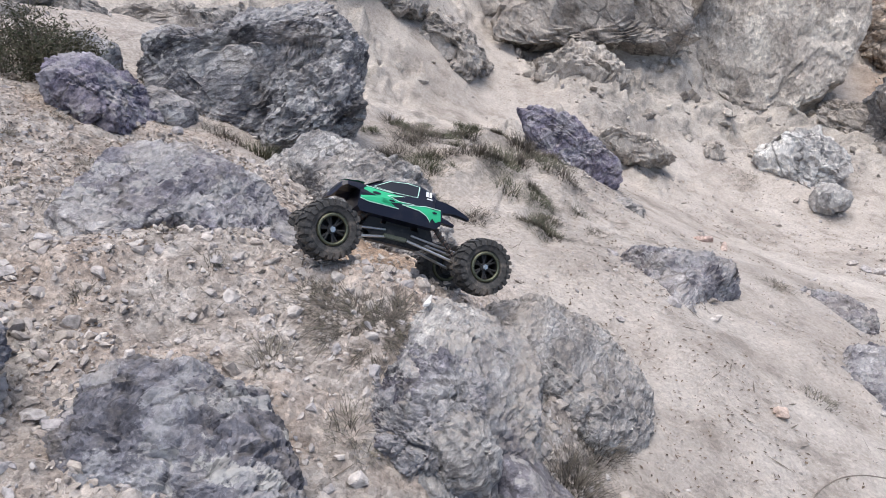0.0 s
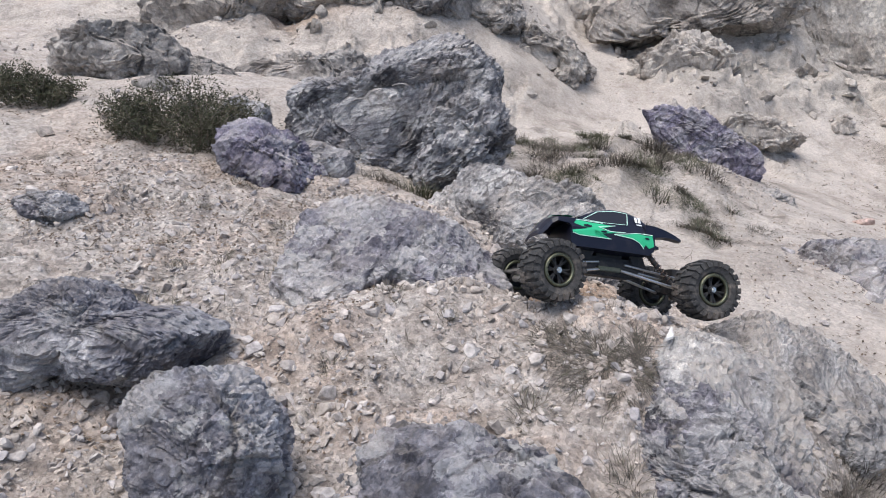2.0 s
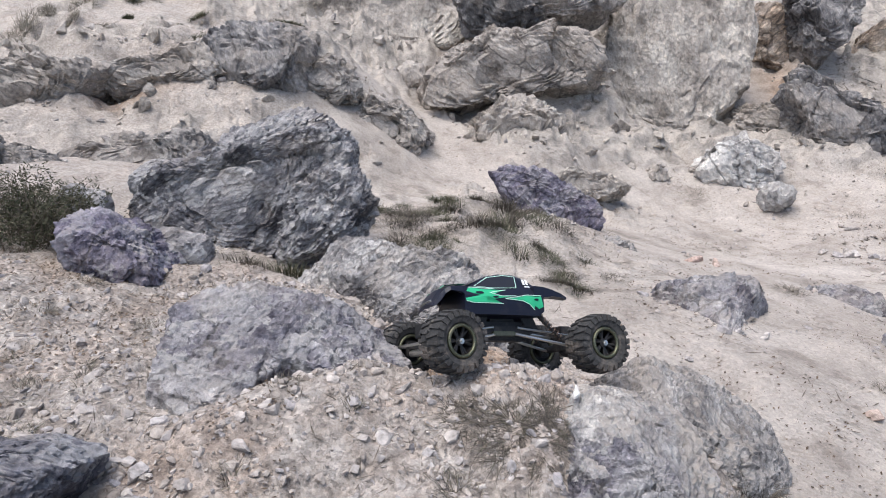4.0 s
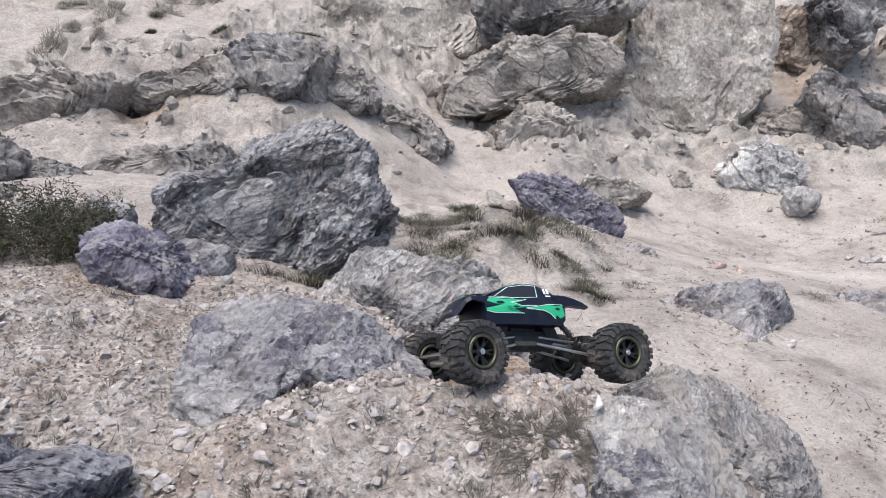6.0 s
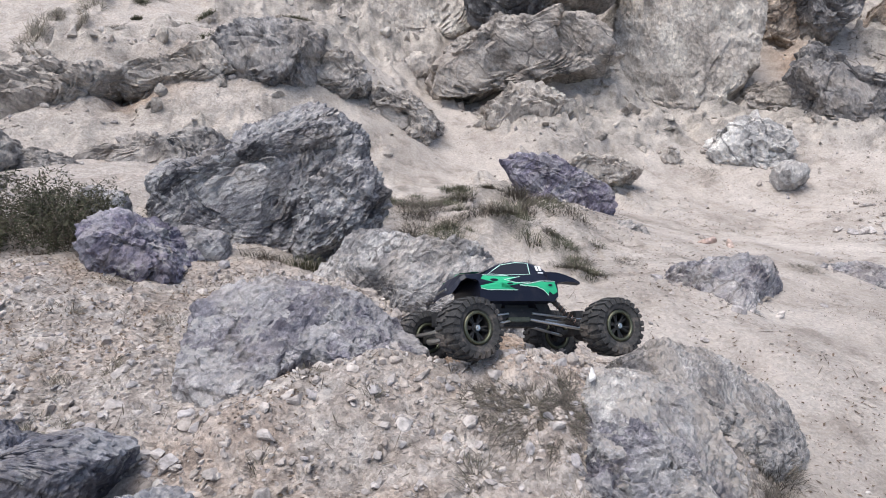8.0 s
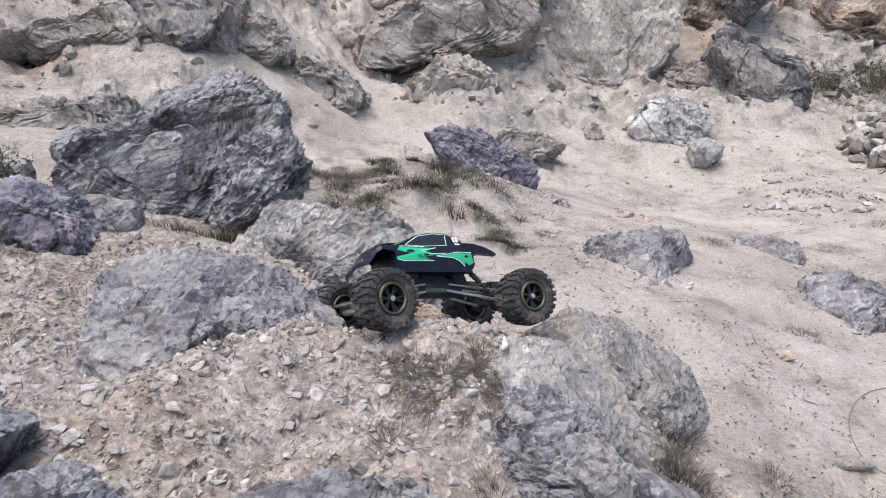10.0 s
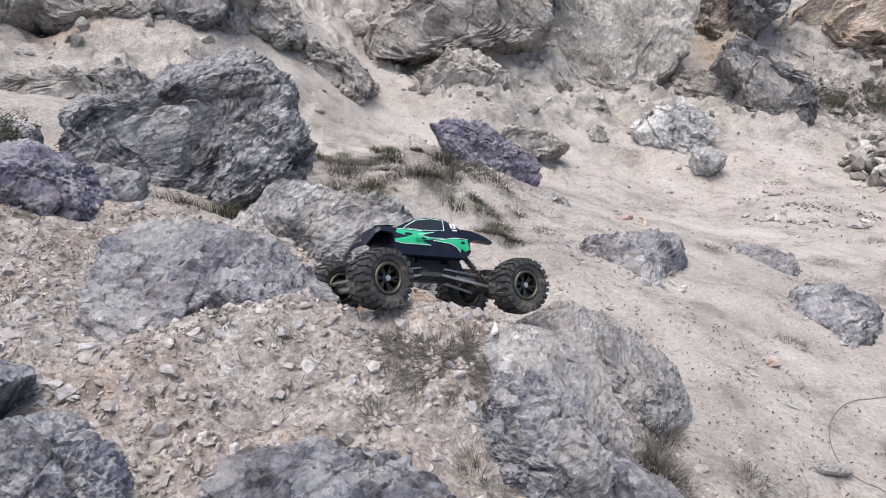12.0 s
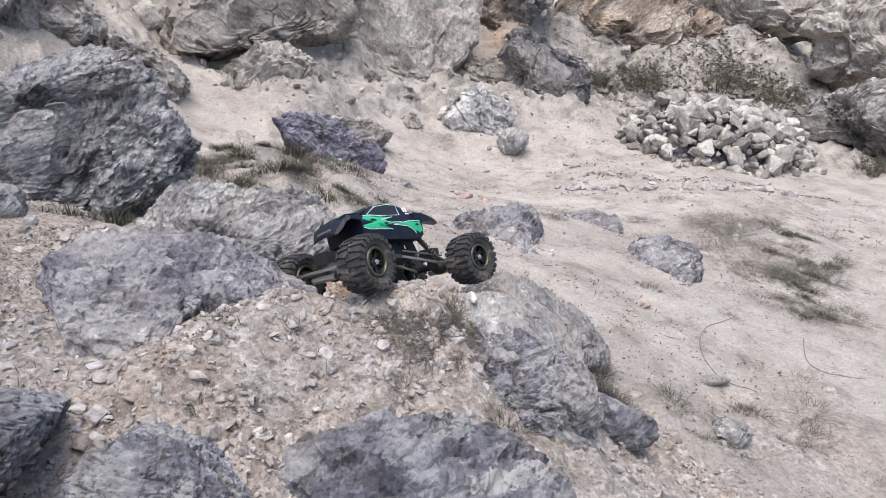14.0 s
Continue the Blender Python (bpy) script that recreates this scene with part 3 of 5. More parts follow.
# the sandy track
rock("dark purple rock on a sandy hump", (0.903, 3.643, 0.528), (-17, -3, -11), (0.261, 0.161, 0.135, 0.150, 0.229, 0.343, 0.172, 0.136, 0.142, 0.204, 0.260, 0.304), 0.40, 71, deep_purple_stone, rough=0.85, facet=0.7, level=6)
rock("low sandy rock by the track", (1.084, 3.322, 0.350), (-17, -3, -11), (0.199, 0.162, 0.119, 0.109, 0.117, 0.135, 0.193, 0.136, 0.130, 0.113, 0.130, 0.203), 0.30, 72, dusty_stone, level=6)
rock("flat grey rock sunk in sand", (1.046, 2.275, 0.480), (-78, 2, -36), (0.130, 0.180, 0.304, 0.243, 0.187, 0.181, 0.171, 0.218, 0.291, 0.294, 0.265, 0.153), 0.16, 73, sunk_stone, rough=1.0, level=6)
rock("grey rock sunk in sand", (1.684, 1.899, 0.410), (-76, -6, -38), (0.132, 0.182, 0.212, 0.216, 0.209, 0.180, 0.154, 0.175, 0.214, 0.201, 0.153, 0.131), 0.20, 74, sunk_stone, rough=1.0, level=6)
rock("small grey rock in the sand", (1.870, 2.559, 0.375), (-75, -6, -39), (0.158, 0.148, 0.152, 0.134, 0.122, 0.148, 0.143, 0.187, 0.156, 0.157, 0.159, 0.164), 0.16, 75, sunk_stone, rough=1.0, level=6)
rock("low dark stone lying on sand", (0.991, 1.177, 0.448), (-19, -7, -33), (0.069, 0.028, 0.014, 0.012, 0.013, 0.020, 0.056, 0.032, 0.018, 0.015, 0.018, 0.026), 0.05, 111, dusty_stone, level=4)
rock("low purple stone in dry grass", (0.790, 0.956, 0.457), (-19, -7, -33), (0.045, 0.040, 0.041, 0.032, 0.034, 0.038, 0.044, 0.039, 0.041, 0.035, 0.039, 0.046), 0.09, 112, dusty_stone, level=5)
rock("small white stone on sand", (1.327, 0.982, 0.442), (-19, -7, -33), (0.020, 0.023, 0.017, 0.017, 0.021, 0.019, 0.020, 0.018, 0.021, 0.018, 0.019, 0.021), 0.03, 113, pale_stone, level=4)
rock("pale grey boulder on a sandy track", (2.854, 4.958, 0.520), (-23, -10, -14), (0.384, 0.377, 0.267, 0.247, 0.269, 0.324, 0.363, 0.271, 0.226, 0.251, 0.226, 0.261), 0.55, 76, pale_stone, facet=0.62, rough=0.9, cuts=(((0.4, -0.8, 0.35), 0.2),), level=6)
rock("small white stone beside a pale boulder", (2.858, 4.442, 0.443), (-23, -10, -14), (0.110, 0.105, 0.086, 0.095, 0.092, 0.107, 0.117, 0.129, 0.100, 0.094, 0.084, 0.100), 0.20, 77, pale_stone, level=4)
rock("dark grey slab leaning on a bank", (3.899, 5.370, 0.907), (-23, -10, -14), (0.361, 0.184, 0.160, 0.186, 0.446, 0.432, 0.349, 0.359, 0.411, 0.393, 0.420, 0.443), 0.62, 78, ledge_stone, block=0.4, rough=0.9, facet=0.78, cuts=(((0.1, -0.9, 0.4), 0.27),), level=6)
rock("broken brown rock behind a pale boulder", (3.520, 5.805, 0.766), (-23, -10, -14), (0.302, 0.233, 0.199, 0.164, 0.180, 0.213, 0.264, 0.216, 0.176, 0.158, 0.191, 0.299), 0.50, 79, ridge_stone, block=0.4, rough=1.1, facet=0.68, level=6)
rock("low brown rock in the sand", (1.483, 4.518, 0.469), (-17, -3, -11), (0.274, 0.127, 0.083, 0.077, 0.096, 0.187, 0.269, 0.152, 0.110, 0.096, 0.109, 0.184), 0.38, 80, bank_stone, block=0.4, rough=1.1, facet=0.68, level=6)
rock("small round brown stone in the sand", (2.196, 4.946, 0.464), (-17, -3, -11), (0.088, 0.070, 0.054, 0.057, 0.057, 0.066, 0.088, 0.076, 0.069, 0.057, 0.063, 0.087), 0.19, 82, bank_stone, block=0.4, rough=1.1, facet=0.68, level=4)
# the far bank
rock("long dark ledge in a bank", (1.225, 5.894, 1.093), (-17, -3, -11), (0.799, 0.645, 0.312, 0.275, 0.314, 0.353, 0.506, 0.714, 0.401, 0.326, 0.338, 0.477), 0.88, 81, ridge_stone, block=0.4, rough=0.95, facet=0.66, cuts=(((0.1, -1.0, 0.05), 0.3), ((-0.45, -0.5, 0.75), 0.34)), level=6)
rock("dark broken rock above a ledge", (1.546, 6.322, 1.635), (-17, -3, -11), (0.669, 0.468, 0.320, 0.273, 0.283, 0.406, 0.587, 0.571, 0.303, 0.238, 0.251, 0.371), 0.75, 101, ledge_stone, block=0.4, rough=1.1, facet=0.68, level=6)
rock("sandy rock in a bank", (0.177, 5.176, 0.661), (-17, -3, -11), (0.296, 0.225, 0.205, 0.231, 0.255, 0.334, 0.362, 0.311, 0.228, 0.228, 0.250, 0.343), 0.56, 102, ridge_stone, block=0.4, rough=1.1, facet=0.68, level=6)
rock("pale sandy rock in a bank", (1.141, 5.379, 0.578), (-17, -3, -11), (0.298, 0.468, 0.339, 0.295, 0.282, 0.322, 0.401, 0.516, 0.345, 0.268, 0.266, 0.232), 0.62, 83, bank_stone, block=0.4, rough=1.1, facet=0.68, level=6)
rock("grey rock on a ridge", (-0.650, 5.088, 1.064), (-17, -3, -11), (0.315, 0.336, 0.278, 0.259, 0.281, 0.298, 0.321, 0.332, 0.302, 0.250, 0.245, 0.294), 0.62, 84, ledge_stone, block=0.4, rough=0.9, facet=0.78, cuts=(((0.1, -0.9, 0.4), 0.27),), level=6)
rock("grey wedge of rock on a ridge", (-0.226, 5.181, 0.984), (-17, -3, -11), (0.225, 0.174, 0.167, 0.166, 0.177, 0.204, 0.284, 0.271, 0.205, 0.178, 0.205, 0.247), 0.50, 85, far_stone, block=0.4, rough=1.1, facet=0.68, level=6)
rock("long grey rock on a ridge", (-1.227, 5.031, 0.987), (-17, -3, -11), (0.362, 0.312, 0.125, 0.102, 0.111, 0.168, 0.355, 0.312, 0.158, 0.120, 0.123, 0.163), 0.56, 86, ridge_stone, block=0.4, rough=1.1, facet=0.68, level=6)
rock("overhanging grey rock on a ridge", (-1.934, 4.831, 0.773), (-17, -3, -11), (0.177, 0.466, 0.370, 0.301, 0.336, 0.416, 0.450, 0.519, 0.288, 0.157, 0.118, 0.121), 0.62, 87, ridge_stone, block=0.4, rough=1.1, facet=0.68, level=6)
rock("small grey rock below a ridge", (-0.987, 4.855, 0.933), (-17, -3, -11), (0.106, 0.117, 0.094, 0.101, 0.093, 0.090, 0.117, 0.101, 0.113, 0.102, 0.108, 0.107), 0.31, 103, ridge_stone, block=0.4, rough=1.1, facet=0.68, level=4)
rock("brown earth recess under an overhanging ledge", (-1.488, 5.092, 0.700), (-17, -3, -11), (0.179, 0.415, 0.220, 0.166, 0.164, 0.205, 0.331, 0.429, 0.145, 0.090, 0.080, 0.096), 0.22, 108, red_stone, block=0.4, rough=1.0, level=6)
rock("low grey outcrop beside a row of rocks", (-1.543, 3.438, 0.733), (-19, 2, -5), (0.153, 0.089, 0.063, 0.061, 0.081, 0.109, 0.167, 0.122, 0.079, 0.068, 0.071, 0.104), 0.30, 109, far_stone, rough=1.2, level=6)
rock("flat purple rock sunk in stony ground", (-1.259, 1.592, 0.784), (-19, 2, -5), (0.071, 0.052, 0.039, 0.033, 0.033, 0.045, 0.074, 0.063, 0.040, 0.033, 0.034, 0.048), 0.12, 110, purple_stone, rough=1.0, level=6)
rock("row of low dark rock", (-1.165, 3.855, 0.669), (-17, -3, -11), (0.331, 0.305, 0.162, 0.124, 0.120, 0.157, 0.386, 0.269, 0.119, 0.092, 0.095, 0.125), 0.42, 88, far_stone, block=0.4, rough=1.0, facet=0.7, level=6)
rock("crumbling pale bank wall with rain streaks", (2.783, 6.287, 1.307), (-17, -3, -11), (0.684, 0.802, 0.998, 0.864, 0.824, 0.565, 0.553, 0.750, 0.893, 0.809, 0.751, 0.706), 1.00, 89, bank_stone, block=0.4, rough=0.42, level=6, cuts=(((0.0, -1.0, 0.12), 0.18),))
rock("pale earthy bank face", (0.311, 7.115, 1.484), (-17, -3, -11), (0.885, 0.871, 0.522, 0.452, 0.522, 0.710, 0.834, 0.778, 0.517, 0.405, 0.431, 0.706), 0.90, 105, bank_stone, block=0.4, rough=0.5, cuts=(((0.0, -1.0, 0.3), 0.15),), level=6)
rock("small earthy rock at the foot of a bank wall", (1.922, 5.792, 0.789), (-17, -3, -11), (0.131, 0.142, 0.144, 0.136, 0.110, 0.101, 0.123, 0.120, 0.120, 0.130, 0.120, 0.149), 0.30, 106, bank_stone, level=4)
rock("pale lump of rock in a sandy gap", (0.505, 6.255, 0.976), (-17, -3, -11), (0.143, 0.170, 0.123, 0.122, 0.118, 0.113, 0.145, 0.139, 0.149, 0.112, 0.115, 0.152), 0.30, 107, bank_stone, level=4)
rock("reddish earth rock in a bank", (4.322, 7.158, 1.403), (-17, -3, -11), (0.334, 0.363, 0.449, 0.421, 0.424, 0.384, 0.285, 0.287, 0.378, 0.403, 0.377, 0.366), 0.88, 90, red_stone, block=0.4, rough=1.1, facet=0.68, level=6)
rock("dark rock high in a bank", (4.584, 6.752, 1.690), (-17, -3, -11), (0.320, 0.398, 0.417, 0.421, 0.334, 0.334, 0.337, 0.342, 0.436, 0.412, 0.365, 0.324), 0.75, 104, ledge_stone, block=0.4, rough=1.1, facet=0.68, level=6)
rock("broad tan and red rock face", (6.154, 6.717, 1.421), (-19, -7, -33), (1.048, 1.080, 0.719, 0.674, 0.592, 0.693, 0.955, 0.836, 0.619, 0.598, 0.748, 1.088), 1.12, 91, red_stone, block=0.4, rough=1.1, facet=0.68, level=6)
rock("grey rock wall behind a stone pile", (6.603, 3.541, 0.813), (-19, -7, -33), (0.726, 0.488, 0.347, 0.339, 0.441, 0.626, 0.610, 0.398, 0.299, 0.304, 0.388, 0.832), 0.75, 96, far_stone, block=0.4, rough=1.1, facet=0.68, level=6)
rock("high grey craggy rock wall", (8.021, 4.383, 1.715), (-19, -7, -33), (0.938, 1.083, 0.719, 0.563, 0.593, 0.737, 0.914, 0.854, 0.710, 0.703, 0.830, 1.083), 1.00, 97, bank_stone, block=0.4, rough=1.1, facet=0.68, level=6)
rock("grey and red rock wall", (7.860, 5.979, 1.875), (-19, -7, -33), (0.860, 0.938, 0.542, 0.469, 0.542, 0.938, 0.864, 0.769, 0.493, 0.451, 0.521, 0.736), 1.00, 98, bank_stone, block=0.4, rough=1.1, facet=0.68, level=6)
rock("grey rock behind a dry shrub", (-1.937, 3.364, 0.805), (-19, 2, -5), (0.306, 0.218, 0.140, 0.108, 0.110, 0.140, 0.247, 0.244, 0.141, 0.122, 0.141, 0.195), 0.44, 92, far_stone, block=0.4, rough=1.1, facet=0.68, level=6)
rock("small grey rock on sandy ground", (-1.550, 2.923, 0.741), (-19, 2, -5), (0.104, 0.097, 0.077, 0.077, 0.082, 0.094, 0.109, 0.099, 0.081, 0.076, 0.093, 0.108), 0.25, 93, far_stone, block=0.4, rough=1.1, facet=0.68, level=4)
rock("small grey rock touching a shrub", (-1.073, 2.520, 0.810), (-19, 2, -5), (0.077, 0.066, 0.048, 0.048, 0.061, 0.066, 0.084, 0.061, 0.060, 0.052, 0.056, 0.085), 0.18, 94, grey_stone, level=4)
rock("low grey rock between two boulders", (-0.742, 2.298, 0.722), (-17, -3, -11), (0.077, 0.072, 0.057, 0.059, 0.084, 0.093, 0.085, 0.089, 0.073, 0.071, 0.072, 0.089), 0.16, 95, grey_stone, level=4)

# ---------------------------------------------------------------- loose stones
def stone_material(name, colours, grain=60.0, single=False):
    """Small stones, each of its own shade."""
    mat, n, l, bsdf = blank(name)
    geo = n.new("ShaderNodeNewGeometry")
    info = n.new("ShaderNodeObjectInfo")
    pick = info.outputs["Random"] if single else geo.outputs["Random Per Island"]
    k = len(colours) - 1
    col = ramp(n, l, pick, [(i / k, c) for i, c in enumerate(colours)])
    grit = tex(n, l, "ShaderNodeTexNoise", grain, geo.outputs["Position"], Detail=6, Roughness=0.65)
    tone = ramp(n, l, grit.outputs["Fac"], [(0.32, (0.45, 0.44, 0.43)), (0.5, (1, 1, 1)), (0.68, (1.5, 1.48, 1.45))])
    col = blend(n, l, 0.8, col, tone, 'MULTIPLY')
    l.new(col, bsdf.inputs["Base Color"])
    bsdf.inputs["Roughness"].default_value = 0.9
    bsdf.inputs["Specular IOR Level"].default_value = 0.25
    l.new(bump(n, l, grit.outputs["Fac"], 0.5, 0.004), bsdf.inputs["Normal"])
    return mat


gravel_stone = stone_material("gravel_stone", [(0.26, 0.225, 0.20), (0.38, 0.335, 0.295), (0.31, 0.28, 0.26), (0.43, 0.385, 0.35), (0.32, 0.30, 0.30), (0.48, 0.44, 0.41), (0.36, 0.315, 0.28), (0.40, 0.355, 0.32)])
pile_stone = stone_material("pile_stone", [(0.17, 0.157, 0.143), (0.42, 0.385, 0.345), (0.24, 0.22, 0.20), (0.46, 0.425, 0.38), (0.16, 0.145, 0.13), (0.56, 0.525, 0.48), (0.32, 0.29, 0.26)], 26.0, True)
pile_fill = stone_material("pile_fill", [(0.17, 0.157, 0.143), (0.42, 0.385, 0.345), (0.24, 0.22, 0.20), (0.46, 0.425, 0.38), (0.16, 0.145, 0.13), (0.56, 0.525, 0.48), (0.32, 0.29, 0.26)], 26.0)
loose_stone_mix = stone_material("loose_stone_mix", [(0.28, 0.245, 0.22), (0.40, 0.355, 0.315), (0.31, 0.285, 0.27), (0.45, 0.405, 0.37), (0.32, 0.30, 0.30), (0.50, 0.46, 0.43)], 60.0, True)

pink_rock = stone_material("pink_rock", [(0.48, 0.36, 0.31), (0.42, 0.34, 0.29)], 60.0, True)
white_rock = stone_material("white_rock", [(0.66, 0.64, 0.61), (0.74, 0.72, 0.70)], 60.0, True)


def pebble_verts(seed, level, planes=8, least=0.42):
    """An angular pebble of about unit radius."""
    rnd = random.Random(seed)
    d, f = BALLS[level]
    rad = np.full(len(d), 1.7)
    for i in range(planes):
        z = 1 - 2 * (i + 0.5) / planes
        a = i * 2.39996 + rnd.uniform(-0.7, 0.7)
        r = math.sqrt(1 - z * z)
        nrm = Vector((r * math.cos(a), r * math.sin(a), z)).normalized()
        rad = np.minimum(rad, rnd.uniform(least, 1.0) / np.maximum(d @ np.array(nrm), 0.05))
    v = d * rad[:, None]
    jag = np.random.default_rng(seed).normal(0, 0.07, v.shape)
    return v / np.abs(v).max(axis=0) + jag * (0.45 if level < 3 else 0.12), f


PEBBLES = [pebble_verts(300 + i, 2, 7, 0.34) for i in range(16)]
GRAINS = [pebble_verts(340 + i, 1, 6, 0.4) for i in range(12)]


def spin(rng, n, lean=0.5):
    """n random rotations, mostly about the upright axis."""
    a, b, c = rng.uniform(0, 2 * np.pi, n), rng.normal(0, lean, n), rng.normal(0, lean, n)
    ca, sa, cb, sb, cc, sc = np.cos(a), np.sin(a), np.cos(b), np.sin(b), np.cos(c), np.sin(c)
    o = 0 * a
    rz = np.stack([ca, -sa, o, sa, ca, o, o, o, o + 1], -1).reshape(n, 3, 3)
    ry = np.stack([cb, o, sb, o, o + 1, o, -sb, o, cb], -1).reshape(n, 3, 3)
    rx = np.stack([o + 1, o, o, o, cc, -sc, o, sc, cc], -1).reshape(n, 3, 3)
    return rz @ ry @ rx


def scatter(name, label, category, material, rng, xs, ys, sizes, squash=0.6, shapes=PEBBLES, sink=0.45):
    """Many small stones joined into one object, resting on the ground."""
    zs = height(xs, ys)
    turns = spin(rng, len(xs))
    verts, faces, base = [], [], 0
    for i in range(len(xs)):
        v, f = shapes[i % len(shapes)] if sizes[i] > 0.0055 or shapes is not PEBBLES else GRAINS[i % len(GRAINS)]
        stretch = np.array([1.0, 0.70 + 0.28 * math.sin(i * 1.7), squash + 0.28 * math.sin(i * 2.9)])
        w = (v * stretch) @ turns[i].T * sizes[i] + (xs[i], ys[i], zs[i] + sizes[i] * (squash - sink) * 0.6)
        verts.append(w)
        faces.append(f + base)
        base += len(v)
    me = mesh_of(name, np.concatenate(verts), np.concatenate(faces), soft=False)
    me.materials.append(material)
    return tagged(new(name, me), label, category, kind="stuff")


rng = np.random.default_rng(5)


def spread(n, x0, x1, y0, y1, keep):
    """Random places in a rectangle, thinned by keep(x, y)."""
    xs, ys = rng.uniform(x0, x1, n * 4), rng.uniform(y0, y1, n * 4)
    ok = rng.uniform(0, 1, n * 4) < keep(xs, ys)
    return xs[ok][:n], ys[ok][:n]


def stony(x, y):
    p = np.stack([x * 5, y * 5, 0 * x], -1)
    return gravel_at(x, y) * (1 - smooth(0.55, 0.8, x)) * np.clip(0.55 + 0.6 * fbm(p, 2, 77), 0.05, 1) * (1 - 0.6 * smooth(-0.6, -0.8, x) * smooth(1.3, 1.6, y))


xs, ys = spread(15000, -1.3, 0.75, 0.45, 2.1, stony)
scatter("gravel", "loose pale angular gravel on a stony mound", "gravel", gravel_stone, rng, xs, ys, np.clip(rng.lognormal(-5.45, 0.6, len(xs)), 0.0018, 0.020))
xs, ys = spread(3600, -3.0, 4.5, 1.6, 5.6, lambda x, y: np.clip(0.3 + 0.6 * fbm(np.stack([x * 1.5, y * 1.5, 0 * x], -1), 2, 78), 0, 1))
scatter("gravel", "scattered small pebbles on sand", "gravel", gravel_stone, rng, xs, ys, np.clip(rng.lognormal(-5.05, 0.55, len(xs)), 0.003, 0.035), sink=0.4)
xs, ys = spread(2600, 0.4, 2.6, 0.3, 2.4, lambda x, y: 0.5 + 0 * x)
scatter("gravel", "scattered fine grit on sand", "gravel", gravel_stone, rng, xs, ys, np.clip(rng.lognormal(-5.9, 0.5, len(xs)), 0.0015, 0.01), sink=0.4)

ax, ay, ar = [], [], []
for x, y, r in ROCKS:
    n = int((40 + 130 * min(r, 0.5)) * (0.3 if y < 1.9 else 1.0))
    a = rng.uniform(0, 2 * np.pi, n)
    d = r * (0.75 + np.abs(rng.normal(0, 0.28, n)))
    ax.append(x + d * np.cos(a))
    ay.append(y + d * np.sin(a))
    ar.append(np.clip(rng.lognormal(-5.35, 0.55, n), 0.003, 0.022) * (0.75 + 0.35 * y / 2.0) * (1.0 if y < 1.7 else 1.15))
scatter("gravel", "small broken stones round the feet of boulders", "gravel", gravel_stone, rng, np.concatenate(ax), np.concatenate(ay), np.concatenate(ar), sink=0.35)

STONE_MESHES = []
for i in range(8):
    v, f = pebble_verts(500 + i, 3, 7, 0.36)
    v = v * (1.0, 0.75 + 0.03 * i, 0.5 + 0.03 * i)
    me = mesh_of("stone", v, f, soft=False)
    me.materials.append(loose_stone_mix)
    STONE_MESHES.append(me)


def loose_stone(x, y, r, k, label, group, z=None, material=None):
    ob = new("stone", STONE_MESHES[k % len(STONE_MESHES)])
    if material is not None:
        ob.data = ob.data.copy()
        ob.data.materials[0] = material
    zz = float(height(np.array([x]), np.array([y]))[0]) if z is None else z
    ob.matrix_world = pose(x, y, zz + r * 0.12, (k * 37) % 40 - 20, (k * 53) % 40 - 20, (k * 71) % 360) @ Matrix.Scale(r, 4)
    return tagged(ob, label, "stone", group)


xs, ys = spread(290, -1.0, 0.45, 0.75, 1.6, stony)
for k, (x, y) in enumerate(zip(xs, ys)):
    loose_stone(x, y, 0.008 + 0.015 * rng.uniform(0, 1) ** 2, k, "pale angular stone among gravel", "loose stones on the mound")
loose_stone(0.122, 1.247, 0.017, 3, "small white stone on a flat purple rock", "white stones", 0.79, white_rock)
for k, (x, y, r) in enumerate(((1.55, 3.24, 0.05), (1.63, 3.15, 0.045))):
    loose_stone(x, y, r, k + 2, "pinkish stone lying on the sandy track", "pinkish stones", None, pink_rock)
loose_stone(1.15, 1.58, 0.03, 4, "small tan stone half sunk in sand", "pinkish stones", None, pink_rock)
xs, ys = spread(40, -1.8, 3.0, 1.6, 4.6, lambda x, y: 0.5 + 0 * x)
for k, (x, y) in enumerate(zip(xs, ys)):
    loose_stone(x, y, 0.015 + 0.03 * rng.uniform(0, 1) ** 2, k, "pale stone lying on sand", "loose stones on the sand")


xs, ys = spread(420, -2.6, 6.5, 4.5, 7.2, lambda x, y: rocky_at(x, y))
scatter("rubble", "broken rubble and clods on a bank", "rubble", bank_stone, rng, xs, ys, np.clip(rng.lognormal(-3.2, 0.45, len(xs)), 0.02, 0.085), shapes=[pebble_verts(800 + i, 3) for i in range(8)], sink=0.5)


